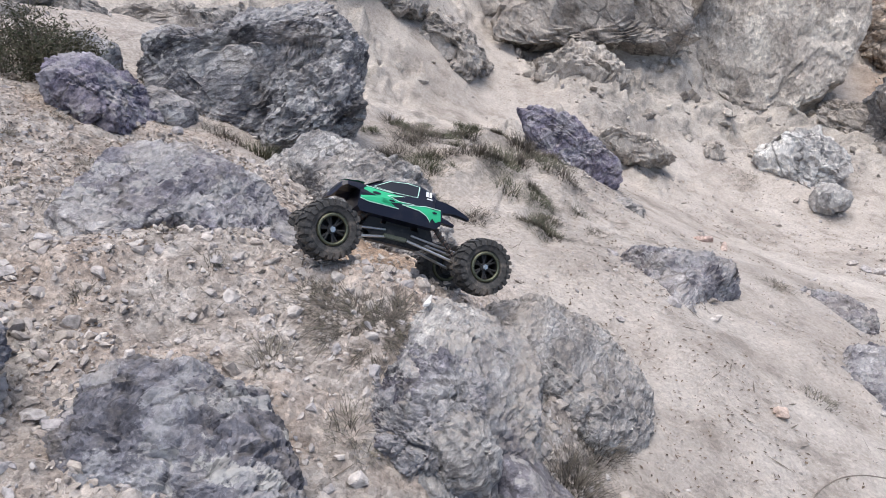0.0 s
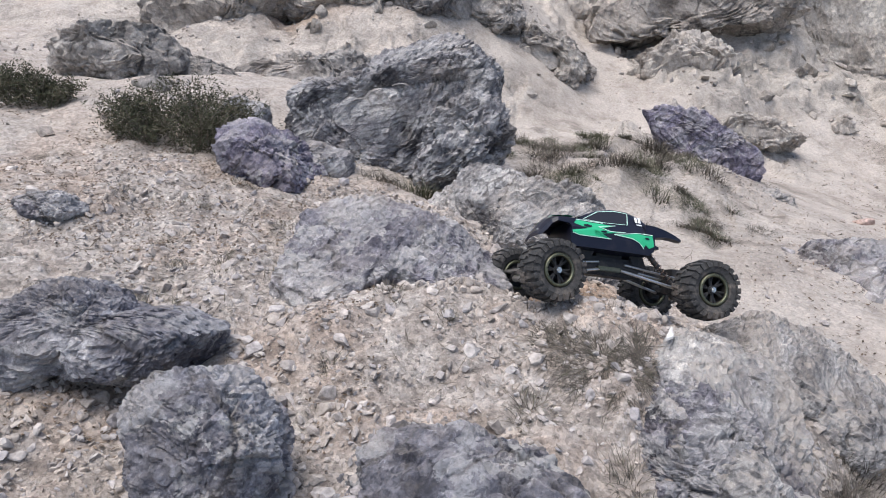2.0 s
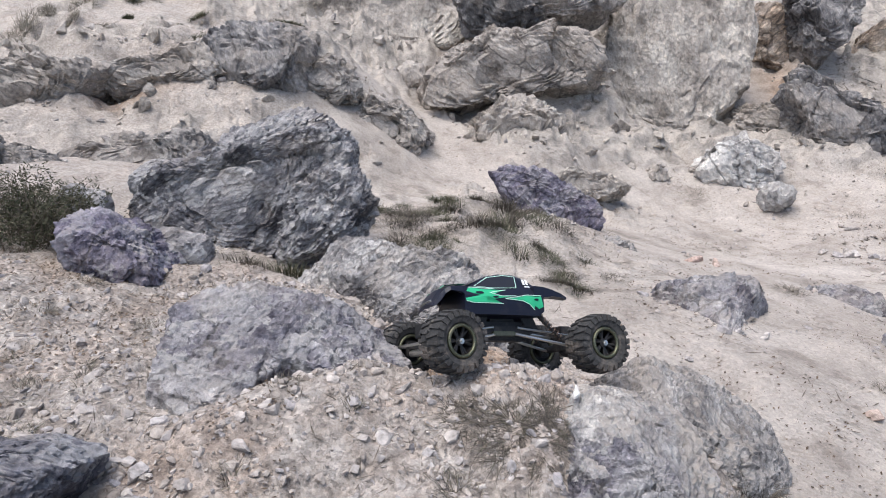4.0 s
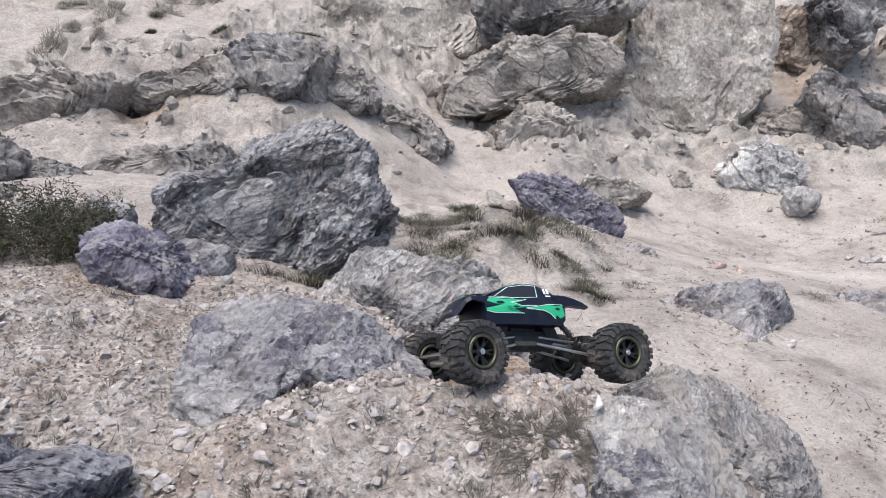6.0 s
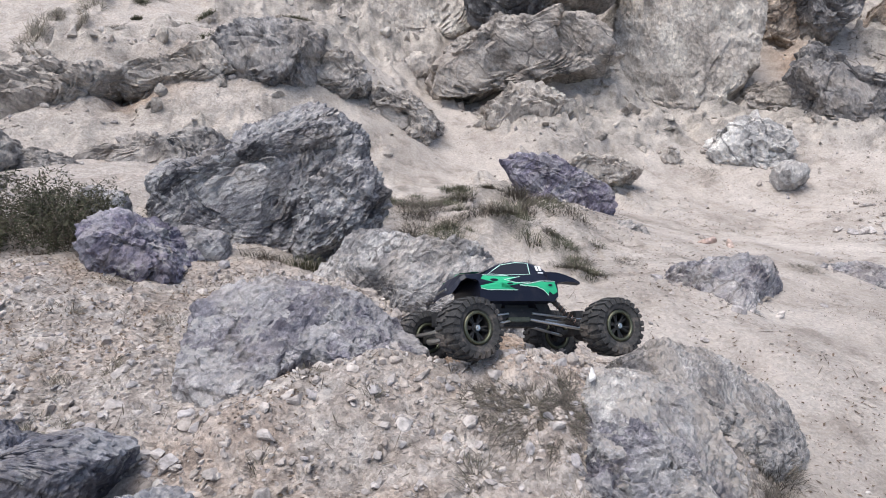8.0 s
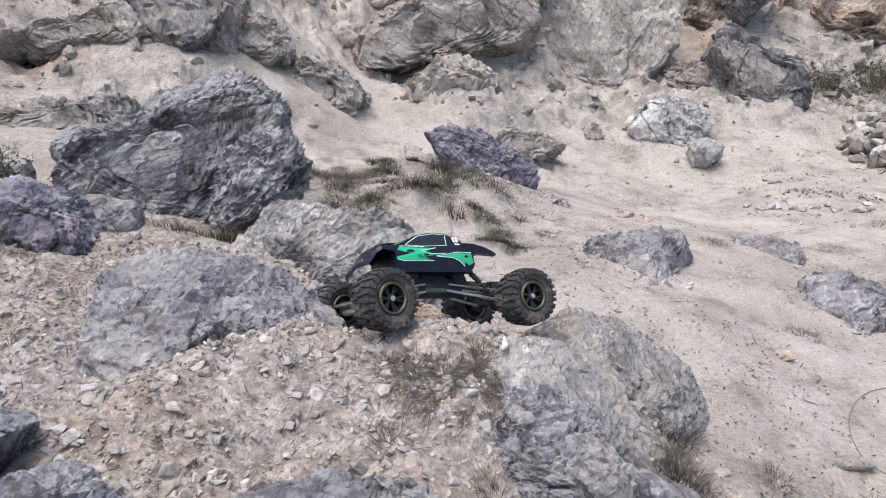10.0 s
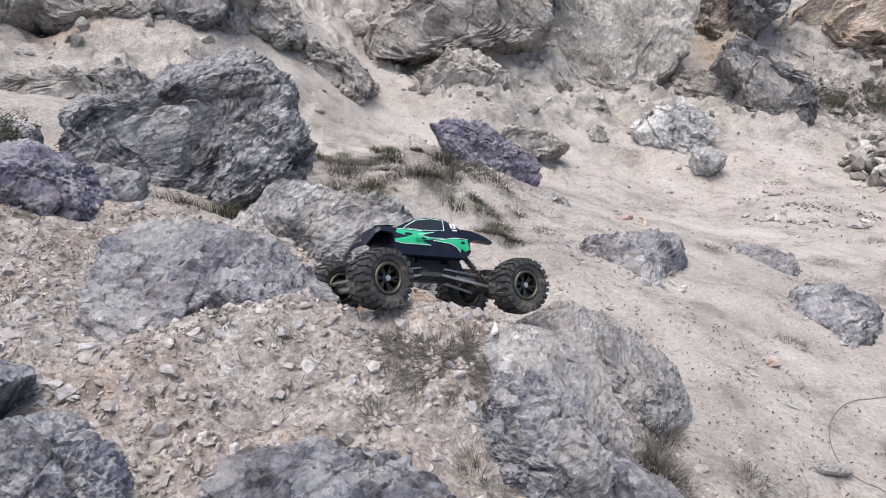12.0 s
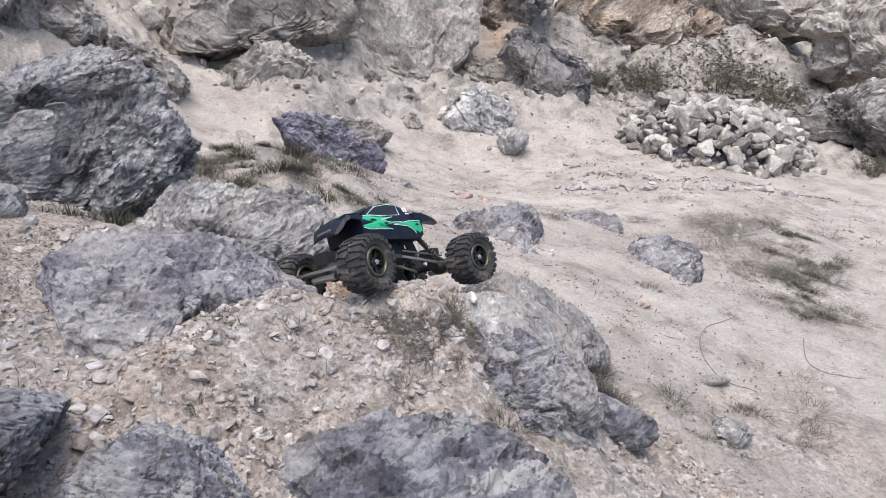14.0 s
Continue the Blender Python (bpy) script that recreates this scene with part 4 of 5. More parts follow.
# ---------------------------------------------------------------- stone pile
def stone_pile(at, radius, tall, n):
    """A round heap of field stones, dished on top."""
    pile = tagged(new("stone_pile"), "round heap of grey and white field stones", "stone pile")
    pile.matrix_world = pose(*at)
    r = random.Random(8)
    meshes = []
    for i in range(10):
        v, f = pebble_verts(700 + i, 3, 7, 0.5)
        me = mesh_of("stone", v * (1.0, 0.66 + 0.03 * i, 0.48 + 0.03 * i), f, soft=False)
        me.materials.append(pile_stone)
        meshes.append(me)
    for i in range(n):
        u = (i + 0.5) / n
        a = i * 2.39996 + r.uniform(-0.2, 0.2)
        d = math.sqrt(u)
        z = tall * (1 - max(0.0, (d - 0.5) / 0.5) ** 1.6) - 0.10 * tall * math.exp(-(d / 0.3) ** 2)
        size = (0.036 + 0.062 * r.uniform(0, 1) ** 1.5) * (1.0 + 0.25 * d)
        ob = new("stone", meshes[i % 10])
        ob.parent = pile
        ob.matrix_basis = pose(radius * d * math.cos(a), radius * d * math.sin(a), z + r.uniform(-0.03, 0.03), r.uniform(-60, 60), r.uniform(-60, 60), r.uniform(0, 360)) @ Matrix.Scale(size, 4)
    verts, faces, base = [], [], 0
    small = [pebble_verts(760 + i, 2, 7, 0.5) for i in range(9)]
    for i in range(700):
        u = (i + 0.5) / 700
        a, d = i * 2.39996 + 1.0, 1.06 * math.sqrt(u)
        z = tall * (1 - max(0.0, (min(d, 1.0) - 0.5) / 0.5) ** 1.6) - 0.10 * tall * math.exp(-(d / 0.3) ** 2) - 0.02
        v, f = small[i % 9]
        turn = np.array(pose(0, 0, 0, r.uniform(-60, 60), r.uniform(-60, 60), r.uniform(0, 360)).to_3x3())
        verts.append((v * (1.0, 0.75, 0.6)) @ turn.T * r.uniform(0.03, 0.065) + (radius * d * math.cos(a), radius * d * math.sin(a), z))
        faces.append(f + base)
        base += len(v)
    fill = mesh_of("rubble", np.concatenate(verts), np.concatenate(faces), soft=False)
    fill.materials.append(pile_fill)
    ob = new("rubble", fill)
    ob.parent = pile
    ob["kind"] = "stuff"
    # filler cone under the stones; its dark colour paints shade into the gaps
    core = bmesh.new()
    bmesh.ops.create_cone(core, cap_ends=True, segments=24, radius1=radius * 0.9, radius2=radius * 0.5, depth=tall * 0.9, matrix=Matrix.Translation((0, 0, tall * 0.40)))
    part("core", core, deep_purple_stone, pile)
    return pile


stone_pile((4.72, 3.95, 0.36), 0.92, 0.50, 300)

# a line of stones edging the track
for k in range(34):
    u = k / 33
    x, y = 2.55 + 1.35 * u + 0.03 * math.sin(k * 3), 3.55 - 0.95 * u + 0.05 * math.sin(k * 5)
    loose_stone(x, y, 0.045 + 0.014 * math.sin(k * 7), k, "pale stone in a row along a track", "row of stones edging the track")

# ---------------------------------------------------------------- toy truck
def plain(name, colour, rough=0.5, metal=0.0, spec=0.5, speck=0.15, scale=300.0):
    mat, n, l, bsdf = blank(name)
    obj = n.new("ShaderNodeTexCoord").outputs["Object"]
    dirt = tex(n, l, "ShaderNodeTexNoise", scale, obj, Detail=5, Roughness=0.7)
    dust = tex(n, l, "ShaderNodeTexNoise", 22.0, obj, Detail=6, Roughness=0.7)
    tone = ramp(n, l, dirt.outputs["Fac"], [(0.3, (1 - speck,) * 3), (0.7, (1 + speck,) * 3)])
    col = blend(n, l, 1.0, colour, tone, 'MULTIPLY')
    where = ramp(n, l, dust.outputs["Fac"], [(0.52, (0, 0, 0)), (0.75, (speck, speck, speck))])
    col = blend(n, l, where, col, (0.36, 0.30, 0.25))
    l.new(col, bsdf.inputs["Base Color"])
    bsdf.inputs["Roughness"].default_value = rough
    bsdf.inputs["Metallic"].default_value = metal
    bsdf.inputs["Specular IOR Level"].default_value = spec
    return mat


rubber = plain("black_rubber", (0.045, 0.044, 0.044), 0.85, 0, 0.3, 0.55, 120)
black_plastic = plain("black_plastic", (0.018, 0.018, 0.019), 0.55, 0, 0.4, 0.2)
navy_paint = plain("navy_paint", (0.008, 0.010, 0.022), 0.38, 0, 0.3, 0.05)
green_paint = plain("green_paint", (0.03, 0.42, 0.20), 0.38, 0, 0.3, 0.06)
mint_line = plain("mint_line", (0.55, 0.80, 0.68), 0.35, 0, 0.5, 0.05)
window_film = plain("window_film", (0.020, 0.022, 0.030), 0.4, 0, 0.25, 0.03)
silver_metal = plain("silver_metal", (0.62, 0.60, 0.56), 0.3, 1.0, 0.5, 0.15)
gold_metal = plain("olive_gold_metal", (0.13, 0.135, 0.095), 0.5, 1.0, 0.5, 0.25)
white_print = plain("white_print", (0.75, 0.75, 0.75), 0.4, 0, 0.5, 0.03)
rust_spring = plain("dark_spring_steel", (0.10, 0.07, 0.06), 0.4, 0.8, 0.5, 0.1)


def tube(bm, a, b, r, seg=10):
    a, b = Vector(a), Vector(b)
    m = Matrix.Translation((a + b) / 2) @ (b - a).to_track_quat('Z', 'Y').to_matrix().to_4x4()
    bmesh.ops.create_cone(bm, cap_ends=True, segments=seg, radius1=r, radius2=r, depth=(b - a).length, matrix=m)


def block(bm, centre, size, turn=(0, 0, 0), edge=0.0015):
    g = bmesh.ops.create_cube(bm, size=1.0)
    bmesh.ops.scale(bm, vec=size, verts=g["verts"])
    edges = list({e for v in g["verts"] for e in v.link_edges})
    bev = bmesh.ops.bevel(bm, geom=edges, offset=edge, segments=2, affect='EDGES')
    verts = list({v for f in bev["faces"] for v in f.verts} | {v for v in g["verts"] if v.is_valid})
    bmesh.ops.transform(bm, matrix=pose(*centre, *turn), verts=verts)


def revolve(bm, outline, seg=48):
    """Turns an outline of (y, radius) about the y axis."""
    rings = []
    for i in range(seg):
        a = 2 * math.pi * i / seg
        rings.append([bm.verts.new((r * math.sin(a), y, r * math.cos(a))) for y, r in outline])
    for i in range(seg):
        p, q = rings[i], rings[(i + 1) % seg]
        for j in range(len(outline) - 1):
            bm.faces.new((p[j], p[j + 1], q[j + 1], q[j]))


def loft(bm, sections):
    """Joins closed rings of points of one count, with ends filled."""
    rings = [[bm.verts.new(p) for p in s] for s in sections]
    k = len(rings[0])
    for a, b in zip(rings, rings[1:]):
        for j in range(k):
            bm.faces.new((a[j], a[(j + 1) % k], b[(j + 1) % k], b[j]))
    bm.faces.new(rings[0][::-1])
    bm.faces.new(rings[-1])
    bmesh.ops.recalc_face_normals(bm, faces=bm.faces)


def helix(bm, a, b, r, wire, turns=8):
    a, b = Vector(a), Vector(b)
    frame_m = (b - a).to_track_quat('Z', 'Y').to_matrix()
    last = None
    n = turns * 12
    for i in range(n + 1):
        w = 2 * math.pi * i / 12
        centre = a + (b - a) * (i / n)
        ring = []
        for j in range(5):
            c = 2 * math.pi * j / 5
            off = Vector(((r + wire * math.cos(c)) * math.cos(w), (r + wire * math.cos(c)) * math.sin(w), wire * math.sin(c)))
            ring.append(bm.verts.new(centre + frame_m @ off))
        if last:
            for j in range(5):
                bm.faces.new((last[j], last[(j + 1) % 5], ring[(j + 1) % 5], ring[j]))
        last = ring


def make_wheel(parent, at, turn):
    """A chunky crawler wheel: spoked black rim, pale bead rings, lugged tyre; its outer face looks along +y."""
    bm = bmesh.new()
    revolve(bm, [(-0.026, 0.036), (-0.020, 0.032), (0.0, 0.029), (0.014, 0.032), (0.024, 0.036)], 40)
    revolve(bm, [(-0.0195, 0.0325), (-0.012, 0.031), (-0.012, 0.010), (0.020, 0.010), (0.021, 0.0005)], 32)
    wheel = part("wheel", bm, black_plastic, parent)
    wheel.matrix_basis = pose(*at, *turn) @ Matrix.Diagonal((0.93, 1.05, 0.93, 1))
    for i in range(6):
        a = i * math.pi / 3
        bm = bmesh.new()
        for s in (-0.16, 0.16):
            tube(bm, (0.009 * math.sin(a), 0.016, 0.009 * math.cos(a)), (0.031 * math.sin(a + s), 0.018, 0.031 * math.cos(a + s)), 0.0032, 8)
        part("spoke", bm, black_plastic, wheel)
    bm = bmesh.new()
    revolve(bm, [(-0.024, 0.0345), (-0.029, 0.040), (-0.032, 0.050), (-0.031, 0.057), (-0.026, 0.0615), (-0.012, 0.0635), (0, 0.064),
                 (0.012, 0.0635), (0.026, 0.0615), (0.031, 0.057), (0.032, 0.050), (0.029, 0.040), (0.024, 0.0345)], 60)
    for side in (-1, 1):
        for i in range(24):
            a = 360 / 24 * (i + (0.5 if side > 0 else 0))
            lug = Matrix.Rotation(radians(a), 4, 'Y') @ pose(0, side * 0.0155, 0.0652, 0, 0, side * (12 if i % 2 else -6))
            g = bmesh.ops.create_cube(bm, size=1.0)
            long = 0.033 if i % 2 else 0.027
            bmesh.ops.scale(bm, vec=(0.0098, long, 0.0075), verts=g["verts"])
            for v in g["verts"]:
                if v.co.z > 0:
                    v.co.x *= 0.8
                if v.co.y * side > 0:
                    v.co.z -= 0.0045
            bmesh.ops.transform(bm, matrix=lug, verts=g["verts"])
            g = bmesh.ops.create_cube(bm, size=1.0)
            bmesh.ops.scale(bm, vec=(0.0085, 0.004, 0.013), verts=g["verts"])
            bmesh.ops.transform(bm, matrix=Matrix.Rotation(radians(a), 4, 'Y') @ pose(0, side * 0.0315, 0.0575, side * 12, 0, 0), verts=g["verts"])
    tyre = part("tyre", bm, rubber, wheel, "black lugged rubber tyre")
    for f in tyre.data.polygons:
        f.use_smooth = False
    for y in (0.0255, -0.0255):
        bm = bmesh.new()
        s = 1 if y > 0 else -1
        revolve(bm, [(y, 0.0285), (y + s * 0.004, 0.0292), (y + s * 0.005, 0.032), (y + s * 0.003, 0.0362), (y - s * 0.002, 0.0362)], 48)
        for i in range(12):
            a = i * math.pi / 6
            tube(bm, (0.0325 * math.sin(a), y + s * 0.002, 0.0325 * math.cos(a)), (0.0325 * math.sin(a), y + s * 0.0062, 0.0325 * math.cos(a)), 0.0016, 6)
        part("bead_ring", bm, gold_metal, wheel, "pale gold bead ring with bolts", True)
    bm = bmesh.new()
    tube(bm, (0, 0.018, 0), (0, 0.027, 0), 0.0065, 6)
    tube(bm, (0, 0.02, 0), (0, 0.030, 0), 0.003, 10)
    part("hub_nut", bm, silver_metal, wheel)
    return wheel


def side_y(x, z):
    """Half width of the shell's flank."""
    w = 0.066 - 0.45 * max(0.0, z - 0.082) - 0.16 * max(0.0, 0.066 - z)
    return w - 0.03 * max(0.0, abs(x) - 0.05)


def decal(bm, outline, side, lift=0.0012):
    """A flat printed shape on the flank, from points (x, z)."""
    mid = (sum(p[0] for p in outline) / len(outline), sum(p[1] for p in outline) / len(outline))
    vs = [bm.verts.new((x, side * (side_y(x, z) + lift), z)) for x, z in outline]
    c = bm.verts.new((mid[0], side * (side_y(*mid) + lift), mid[1]))
    for a, b in zip(vs, vs[1:] + vs[:1]):
        bm.faces.new((c, a, b))


def stripe(bm, line, side, width, lift=0.0018):
    """A thin printed line on the flank."""
    for (x0, z0), (x1, z1) in zip(line, line[1:]):
        d = math.hypot(x1 - x0, z1 - z0) or 1
        nx, nz = -(z1 - z0) / d * width / 2, (x1 - x0) / d * width / 2
        q = [(x0 + nx, z0 + nz), (x1 + nx, z1 + nz), (x1 - nx, z1 - nz), (x0 - nx, z0 - nz)]
        bm.faces.new([bm.verts.new((x, side * (side_y(x, z) + lift), z)) for x, z in q])


def toy_truck(m):
    truck = tagged(new("toy_truck"), "green-flamed navy toy crawler truck with big black tyres", "toy truck")
    # shell: flank tub, cab, hood and tail
    bm = bmesh.new()
    tub = []
    for x in (0.088, 0.08, 0.05, 0.0, -0.04, -0.06, -0.072):
        lift = 0.010 if x > 0.085 or x < -0.07 else 0.0
        zs = (0.042 + lift, 0.052, 0.066, 0.082, 0.100 - lift / 3)
        half = [(side_y(x, z), z) for z in zs]
        tub.append([(x, -w, z) for w, z in half] + [(x, w, z) for w, z in reversed(half)])
    loft(bm, tub)
    body = part("body", bm, navy_paint, truck, "glossy navy shell with green flames")
    body.matrix_basis = pose(-0.012, 0, 0.016, 6, 0, 0)
    bm = bmesh.new()
    cab = []
    for x, zt, wt in ((0.078, 0.101, 0.050), (0.060, 0.110, 0.046), (0.034, 0.122, 0.042), (0.010, 0.1275, 0.040), (-0.02, 0.1275, 0.039), (-0.05, 0.121, 0.038), (-0.075, 0.110, 0.038), (-0.088, 0.099, 0.040)):
        wb = 0.057 - 0.03 * max(0, abs(x) - 0.05)
        cab.append([(x, -wb, 0.096), (x, -wt, zt - 0.004), (x, -wt * 0.8, zt), (x, 0, zt + 0.0015), (x, wt * 0.8, zt), (x, wt, zt - 0.004), (x, wb, 0.096)])
    loft(bm, cab)
    part("cab", bm, navy_paint, body)
    bm = bmesh.new()
    hood = []
    for x, z, w, drop in ((0.070, 0.104, 0.062, 0.030), (0.095, 0.105, 0.063, 0.016), (0.120, 0.103, 0.064, 0.012), (0.145, 0.097, 0.061, 0.013), (0.165, 0.088, 0.055, 0.016), (0.180, 0.075, 0.046, 0.014), (0.186, 0.066, 0.040, 0.006)):
        hood.append([(x, -w, z - drop), (x, -w * 0.94, z - 0.003), (x, -w * 0.5, z + 0.003), (x, 0, z + 0.005), (x, w * 0.5, z + 0.003), (x, w * 0.94, z - 0.003), (x, w, z - drop),
                     (x, w * 0.9, z - drop), (x, w * 0.5, z - 0.005), (x, 0, z - 0.003), (x, -w * 0.5, z - 0.005), (x, -w * 0.9, z - drop)])
    loft(bm, hood)
    part("hood", bm, navy_paint, body)
    for s in (-1, 1):
        bm = bmesh.new()
        fin = []
        for x, z, w, t in ((-0.050, 0.108, 0.026, 0.030), (-0.075, 0.107, 0.026, 0.024), (-0.100, 0.102, 0.024, 0.015), (-0.125, 0.095, 0.021, 0.009), (-0.142, 0.089, 0.014, 0.005)):
            y = s * (0.052 - 0.12 * max(0, -x - 0.09))
            fin.append([(x, y - w / 2, z - t), (x, y - w / 2, z), (x, y + w / 2, z), (x, y + w / 2, z - t)])
        loft(bm, fin)
        part("tail_fin", bm, navy_paint, body)
    # windows and their pale outlines
    win = [(0.060, 0.1035), (0.034, 0.1185), (0.006, 0.1235), (-0.016, 0.1225), (-0.012, 0.1035), (0.030, 0.1015)]
    for s in (-1, 1):
        def on_cab(x, z, lift):
            wt = 0.0445 if x > 0.045 else 0.041
            top = 0.101 + (0.078 - x) * 0.5 if x > 0.034 else 0.122
            top = min(top, 0.1245)
            u = (z - 0.096) / max(top - 0.096, 0.004)
            return Vector((x, s * (0.0575 + (wt - 0.0575) * u + lift), z))
        bm = bmesh.new()
        bm.faces.new([bm.verts.new(on_cab(x, z, 0.0015)) for x, z in win])
        part("window", bm, window_film, body, "dark side window")
        bm = bmesh.new()
        mid = Vector((0.017, 0.112))
        ring_out = [on_cab(*(Vector(p) + (Vector(p) - mid).normalized() * 0.0016), 0.0022) for p in win]
        ring_in = [on_cab(*p, 0.0022) for p in win]
        for i in range(len(win)):
            j = (i + 1) % len(win)
            bm.faces.new([bm.verts.new(v) for v in (ring_out[i], ring_out[j], ring_in[j], ring_in[i])])
        part("window_outline", bm, mint_line, body)
        bm = bmesh.new()
        for dx, dz, w, h in ((-0.034, 0.114, 0.006, 0.009), (-0.042, 0.114, 0.006, 0.009), (-0.040, 0.106, 0.013, 0.002)):
            q = [(dx - w / 2, dz - h / 2), (dx + w / 2, dz - h / 2), (dx + w / 2, dz + h / 2), (dx - w / 2, dz + h / 2)]
            bm.faces.new([bm.verts.new((x, s * (0.0585 - (z - 0.096) * 0.62 + 0.001), z)) for x, z in q])
        part("number_mark", bm, white_print, body, "plain white printed bars")
        # flames
        bm = bmesh.new()
        decal(bm, [(0.086, 0.098), (0.086, 0.070), (0.070, 0.066), (0.045, 0.0665), (0.02, 0.066), (0.045, 0.071), (0.025, 0.0765), (-0.004, 0.083), (0.028, 0.0825), (0.038, 0.088), (0.012, 0.096), (0.050, 0.0965), (0.068, 0.0985)], s)
        part("flame", bm, green_paint, body, "bright green flame print")
        bm = bmesh.new()
        decal(bm, [(-0.070, 0.062), (-0.066, 0.085), (-0.05, 0.083), (-0.03, 0.0855), (-0.008, 0.080), (0.012, 0.076), (-0.018, 0.0735), (-0.034, 0.0665), (-0.045, 0.055), (-0.05, 0.066), (-0.058, 0.056)], s)
        part("flame", bm, green_paint, body, "bright green flame print")
        bm = bmesh.new()
        stripe(bm, [(0.086, 0.069), (0.07, 0.065), (0.045, 0.0652), (0.018, 0.0652)], s, 0.0013)
        stripe(bm, [(-0.006, 0.0832), (0.020, 0.0815), (0.038, 0.089), (0.010, 0.0968)], s, 0.0013)
        stripe(bm, [(0.014, 0.0762), (-0.018, 0.0728), (-0.034, 0.0655), (-0.046, 0.054)], s, 0.0013)
        stripe(bm, [(0.014, 0.0765), (-0.008, 0.0812), (-0.03, 0.0865), (-0.066, 0.0862)], s, 0.0013)
        stripe(bm, [(0.086, 0.0995), (0.068, 0.0998), (0.030, 0.0985)], s, 0.0013)
        part("flame_outline", bm, mint_line, body)
        for x, z, a, b in ((0.056, 0.088, 0.0075, 0.0032), (0.030, 0.079, 0.005, 0.0022), (-0.052, 0.0765, 0.006, 0.0024)):
            bm = bmesh.new()
            decal(bm, [(x + a * math.cos(w), z + b * math.sin(w)) for w in np.linspace(0, 2 * math.pi, 12, endpoint=False)], s, 0.002)
            part("dark_spot", bm, navy_paint, body)
        bm = bmesh.new()
        for x0, x1, w0, w1 in ((0.078, 0.100, 0.030, 0.056), (0.100, 0.130, 0.030, 0.050), (0.130, 0.152, 0.032, 0.046)):
            def top(x, y):
                z = 0.104 if x < 0.12 else 0.104 - (x - 0.12) * 0.27
                return z + 0.0048 - abs(y) * 0.06
            q = [(x0, s * w0), (x1, s * (w0 + 0.004)), (x1, s * w1 * 0.95), (x0, s * w1)]
            bm.faces.new([bm.verts.new((x, y, top(x, y) + 0.0018)) for x, y in q])
        part("hood_flame", bm, green_paint, body, "bright green flame print")
    bm = bmesh.new()
    bm.faces.new([bm.verts.new(p) for p in ((0.076, -0.044, 0.1042), (0.076, 0.044, 0.1042), (0.040, 0.034, 0.1232), (0.040, -0.034, 0.1232))])
    part("windscreen", bm, window_film, body, "dark grey windscreen")
    bm = bmesh.new()
    block(bm, (0.181, 0, 0.0745), (0.006, 0.050, 0.008), (0, 35, 0))
    part("light_bar", bm, silver_metal, body, "silver headlight strip on the nose")
    # a longer cab with a higher roof
    for ob in (body, *body.children):
        for v in ob.data.vertices:
            x = v.co.x
            v.co.x = x + 0.034 * float(smooth(-0.03, 0.08, x)) * (1 - float(smooth(0.11, 0.186, x)))
            if not ob.name.startswith(("hood", "tail", "light")):
                v.co.z += 0.45 * max(0.0, v.co.z - 0.101)
    # chassis
    for s in (-1, 1):
        bm = bmesh.new()
        block(bm, (0.0, s * 0.026, 0.030), (0.13, 0.004, 0.030))
        block(bm, (0.062, s * 0.026, 0.052), (0.03, 0.004, 0.05), (0, -25, 0))
        block(bm, (-0.062, s * 0.026, 0.052), (0.03, 0.004, 0.05), (0, 25, 0))
        part("side_plate", bm, black_plastic, truck)
        bm = bmesh.new()
        block(bm, (0.008, s * 0.034, 0.026), (0.055, 0.012, 0.010), (0, 0, 0), 0.002)
        part("link_mount", bm, gold_metal, truck, "pale gold link mount")
    bm = bmesh.new()
    block(bm, (0, 0, 0.014), (0.12, 0.05, 0.004))
    part("skid_plate", bm, black_plastic, truck)
    bm = bmesh.new()
    block(bm, (0.0, 0, 0.036), (0.10, 0.042, 0.034))
    tube(bm, (-0.03, 0, 0.058), (0.03, 0, 0.058), 0.016, 16)
    part("gearbox", bm, black_plastic, truck)
    for fx in (1, -1):
        ax = fx * 0.172
        bm = bmesh.new()
        tube(bm, (ax, -0.095, 0), (ax, 0.095, 0), 0.0085, 14)
        bmesh.ops.create_uvsphere(bm, u_segments=16, v_segments=10, radius=0.023, matrix=pose(ax, 0.012, 0))
        block(bm, (ax - fx * 0.016, 0.012, 0.004), (0.03, 0.026, 0.026))
        for s in (-1, 1):
            block(bm, (ax, s * 0.088, 0), (0.024, 0.018, 0.034), (0, 0, 0), 0.003)
        part("axle", bm, black_plastic, truck, "black axle housing")
        bm = bmesh.new()
        block(bm, (ax - fx * 0.002, -0.015, 0.033), (0.026, 0.050, 0.030))
        part("servo", bm, black_plastic, truck)
        bm = bmesh.new()
        tube(bm, (ax + fx * 0.028, -0.090, 0.004), (ax + fx * 0.028, 0.090, 0.004), 0.0034, 10)
        for s in (-1, 1):
            block(bm, (ax + fx * 0.020, s * 0.090, 0.004), (0.022, 0.008, 0.006))
        part("tie_rod", bm, silver_metal, truck, "long silver tie rod")
        bm = bmesh.new()
        tube(bm, (ax + fx * 0.018, -0.040, -0.013), (ax + fx * 0.018, 0.040, -0.013), 0.0075, 12)
        part("axle_guard", bm, silver_metal, truck, "dull silver axle guard")
        for s in (-1, 1):
            bm = bmesh.new()
            tube(bm, (fx * 0.022, s * 0.034, 0.026), (ax - fx * 0.008, s * 0.062, -0.004), 0.0032, 10)
            part("lower_link", bm, silver_metal, truck, "silver suspension link")
            bm = bmesh.new()
            tube(bm, (fx * 0.030, s * 0.030, 0.040), (ax - fx * 0.010, s * 0.034, 0.024), 0.0026, 10)
            part("upper_link", bm, silver_metal, truck, "silver suspension link")
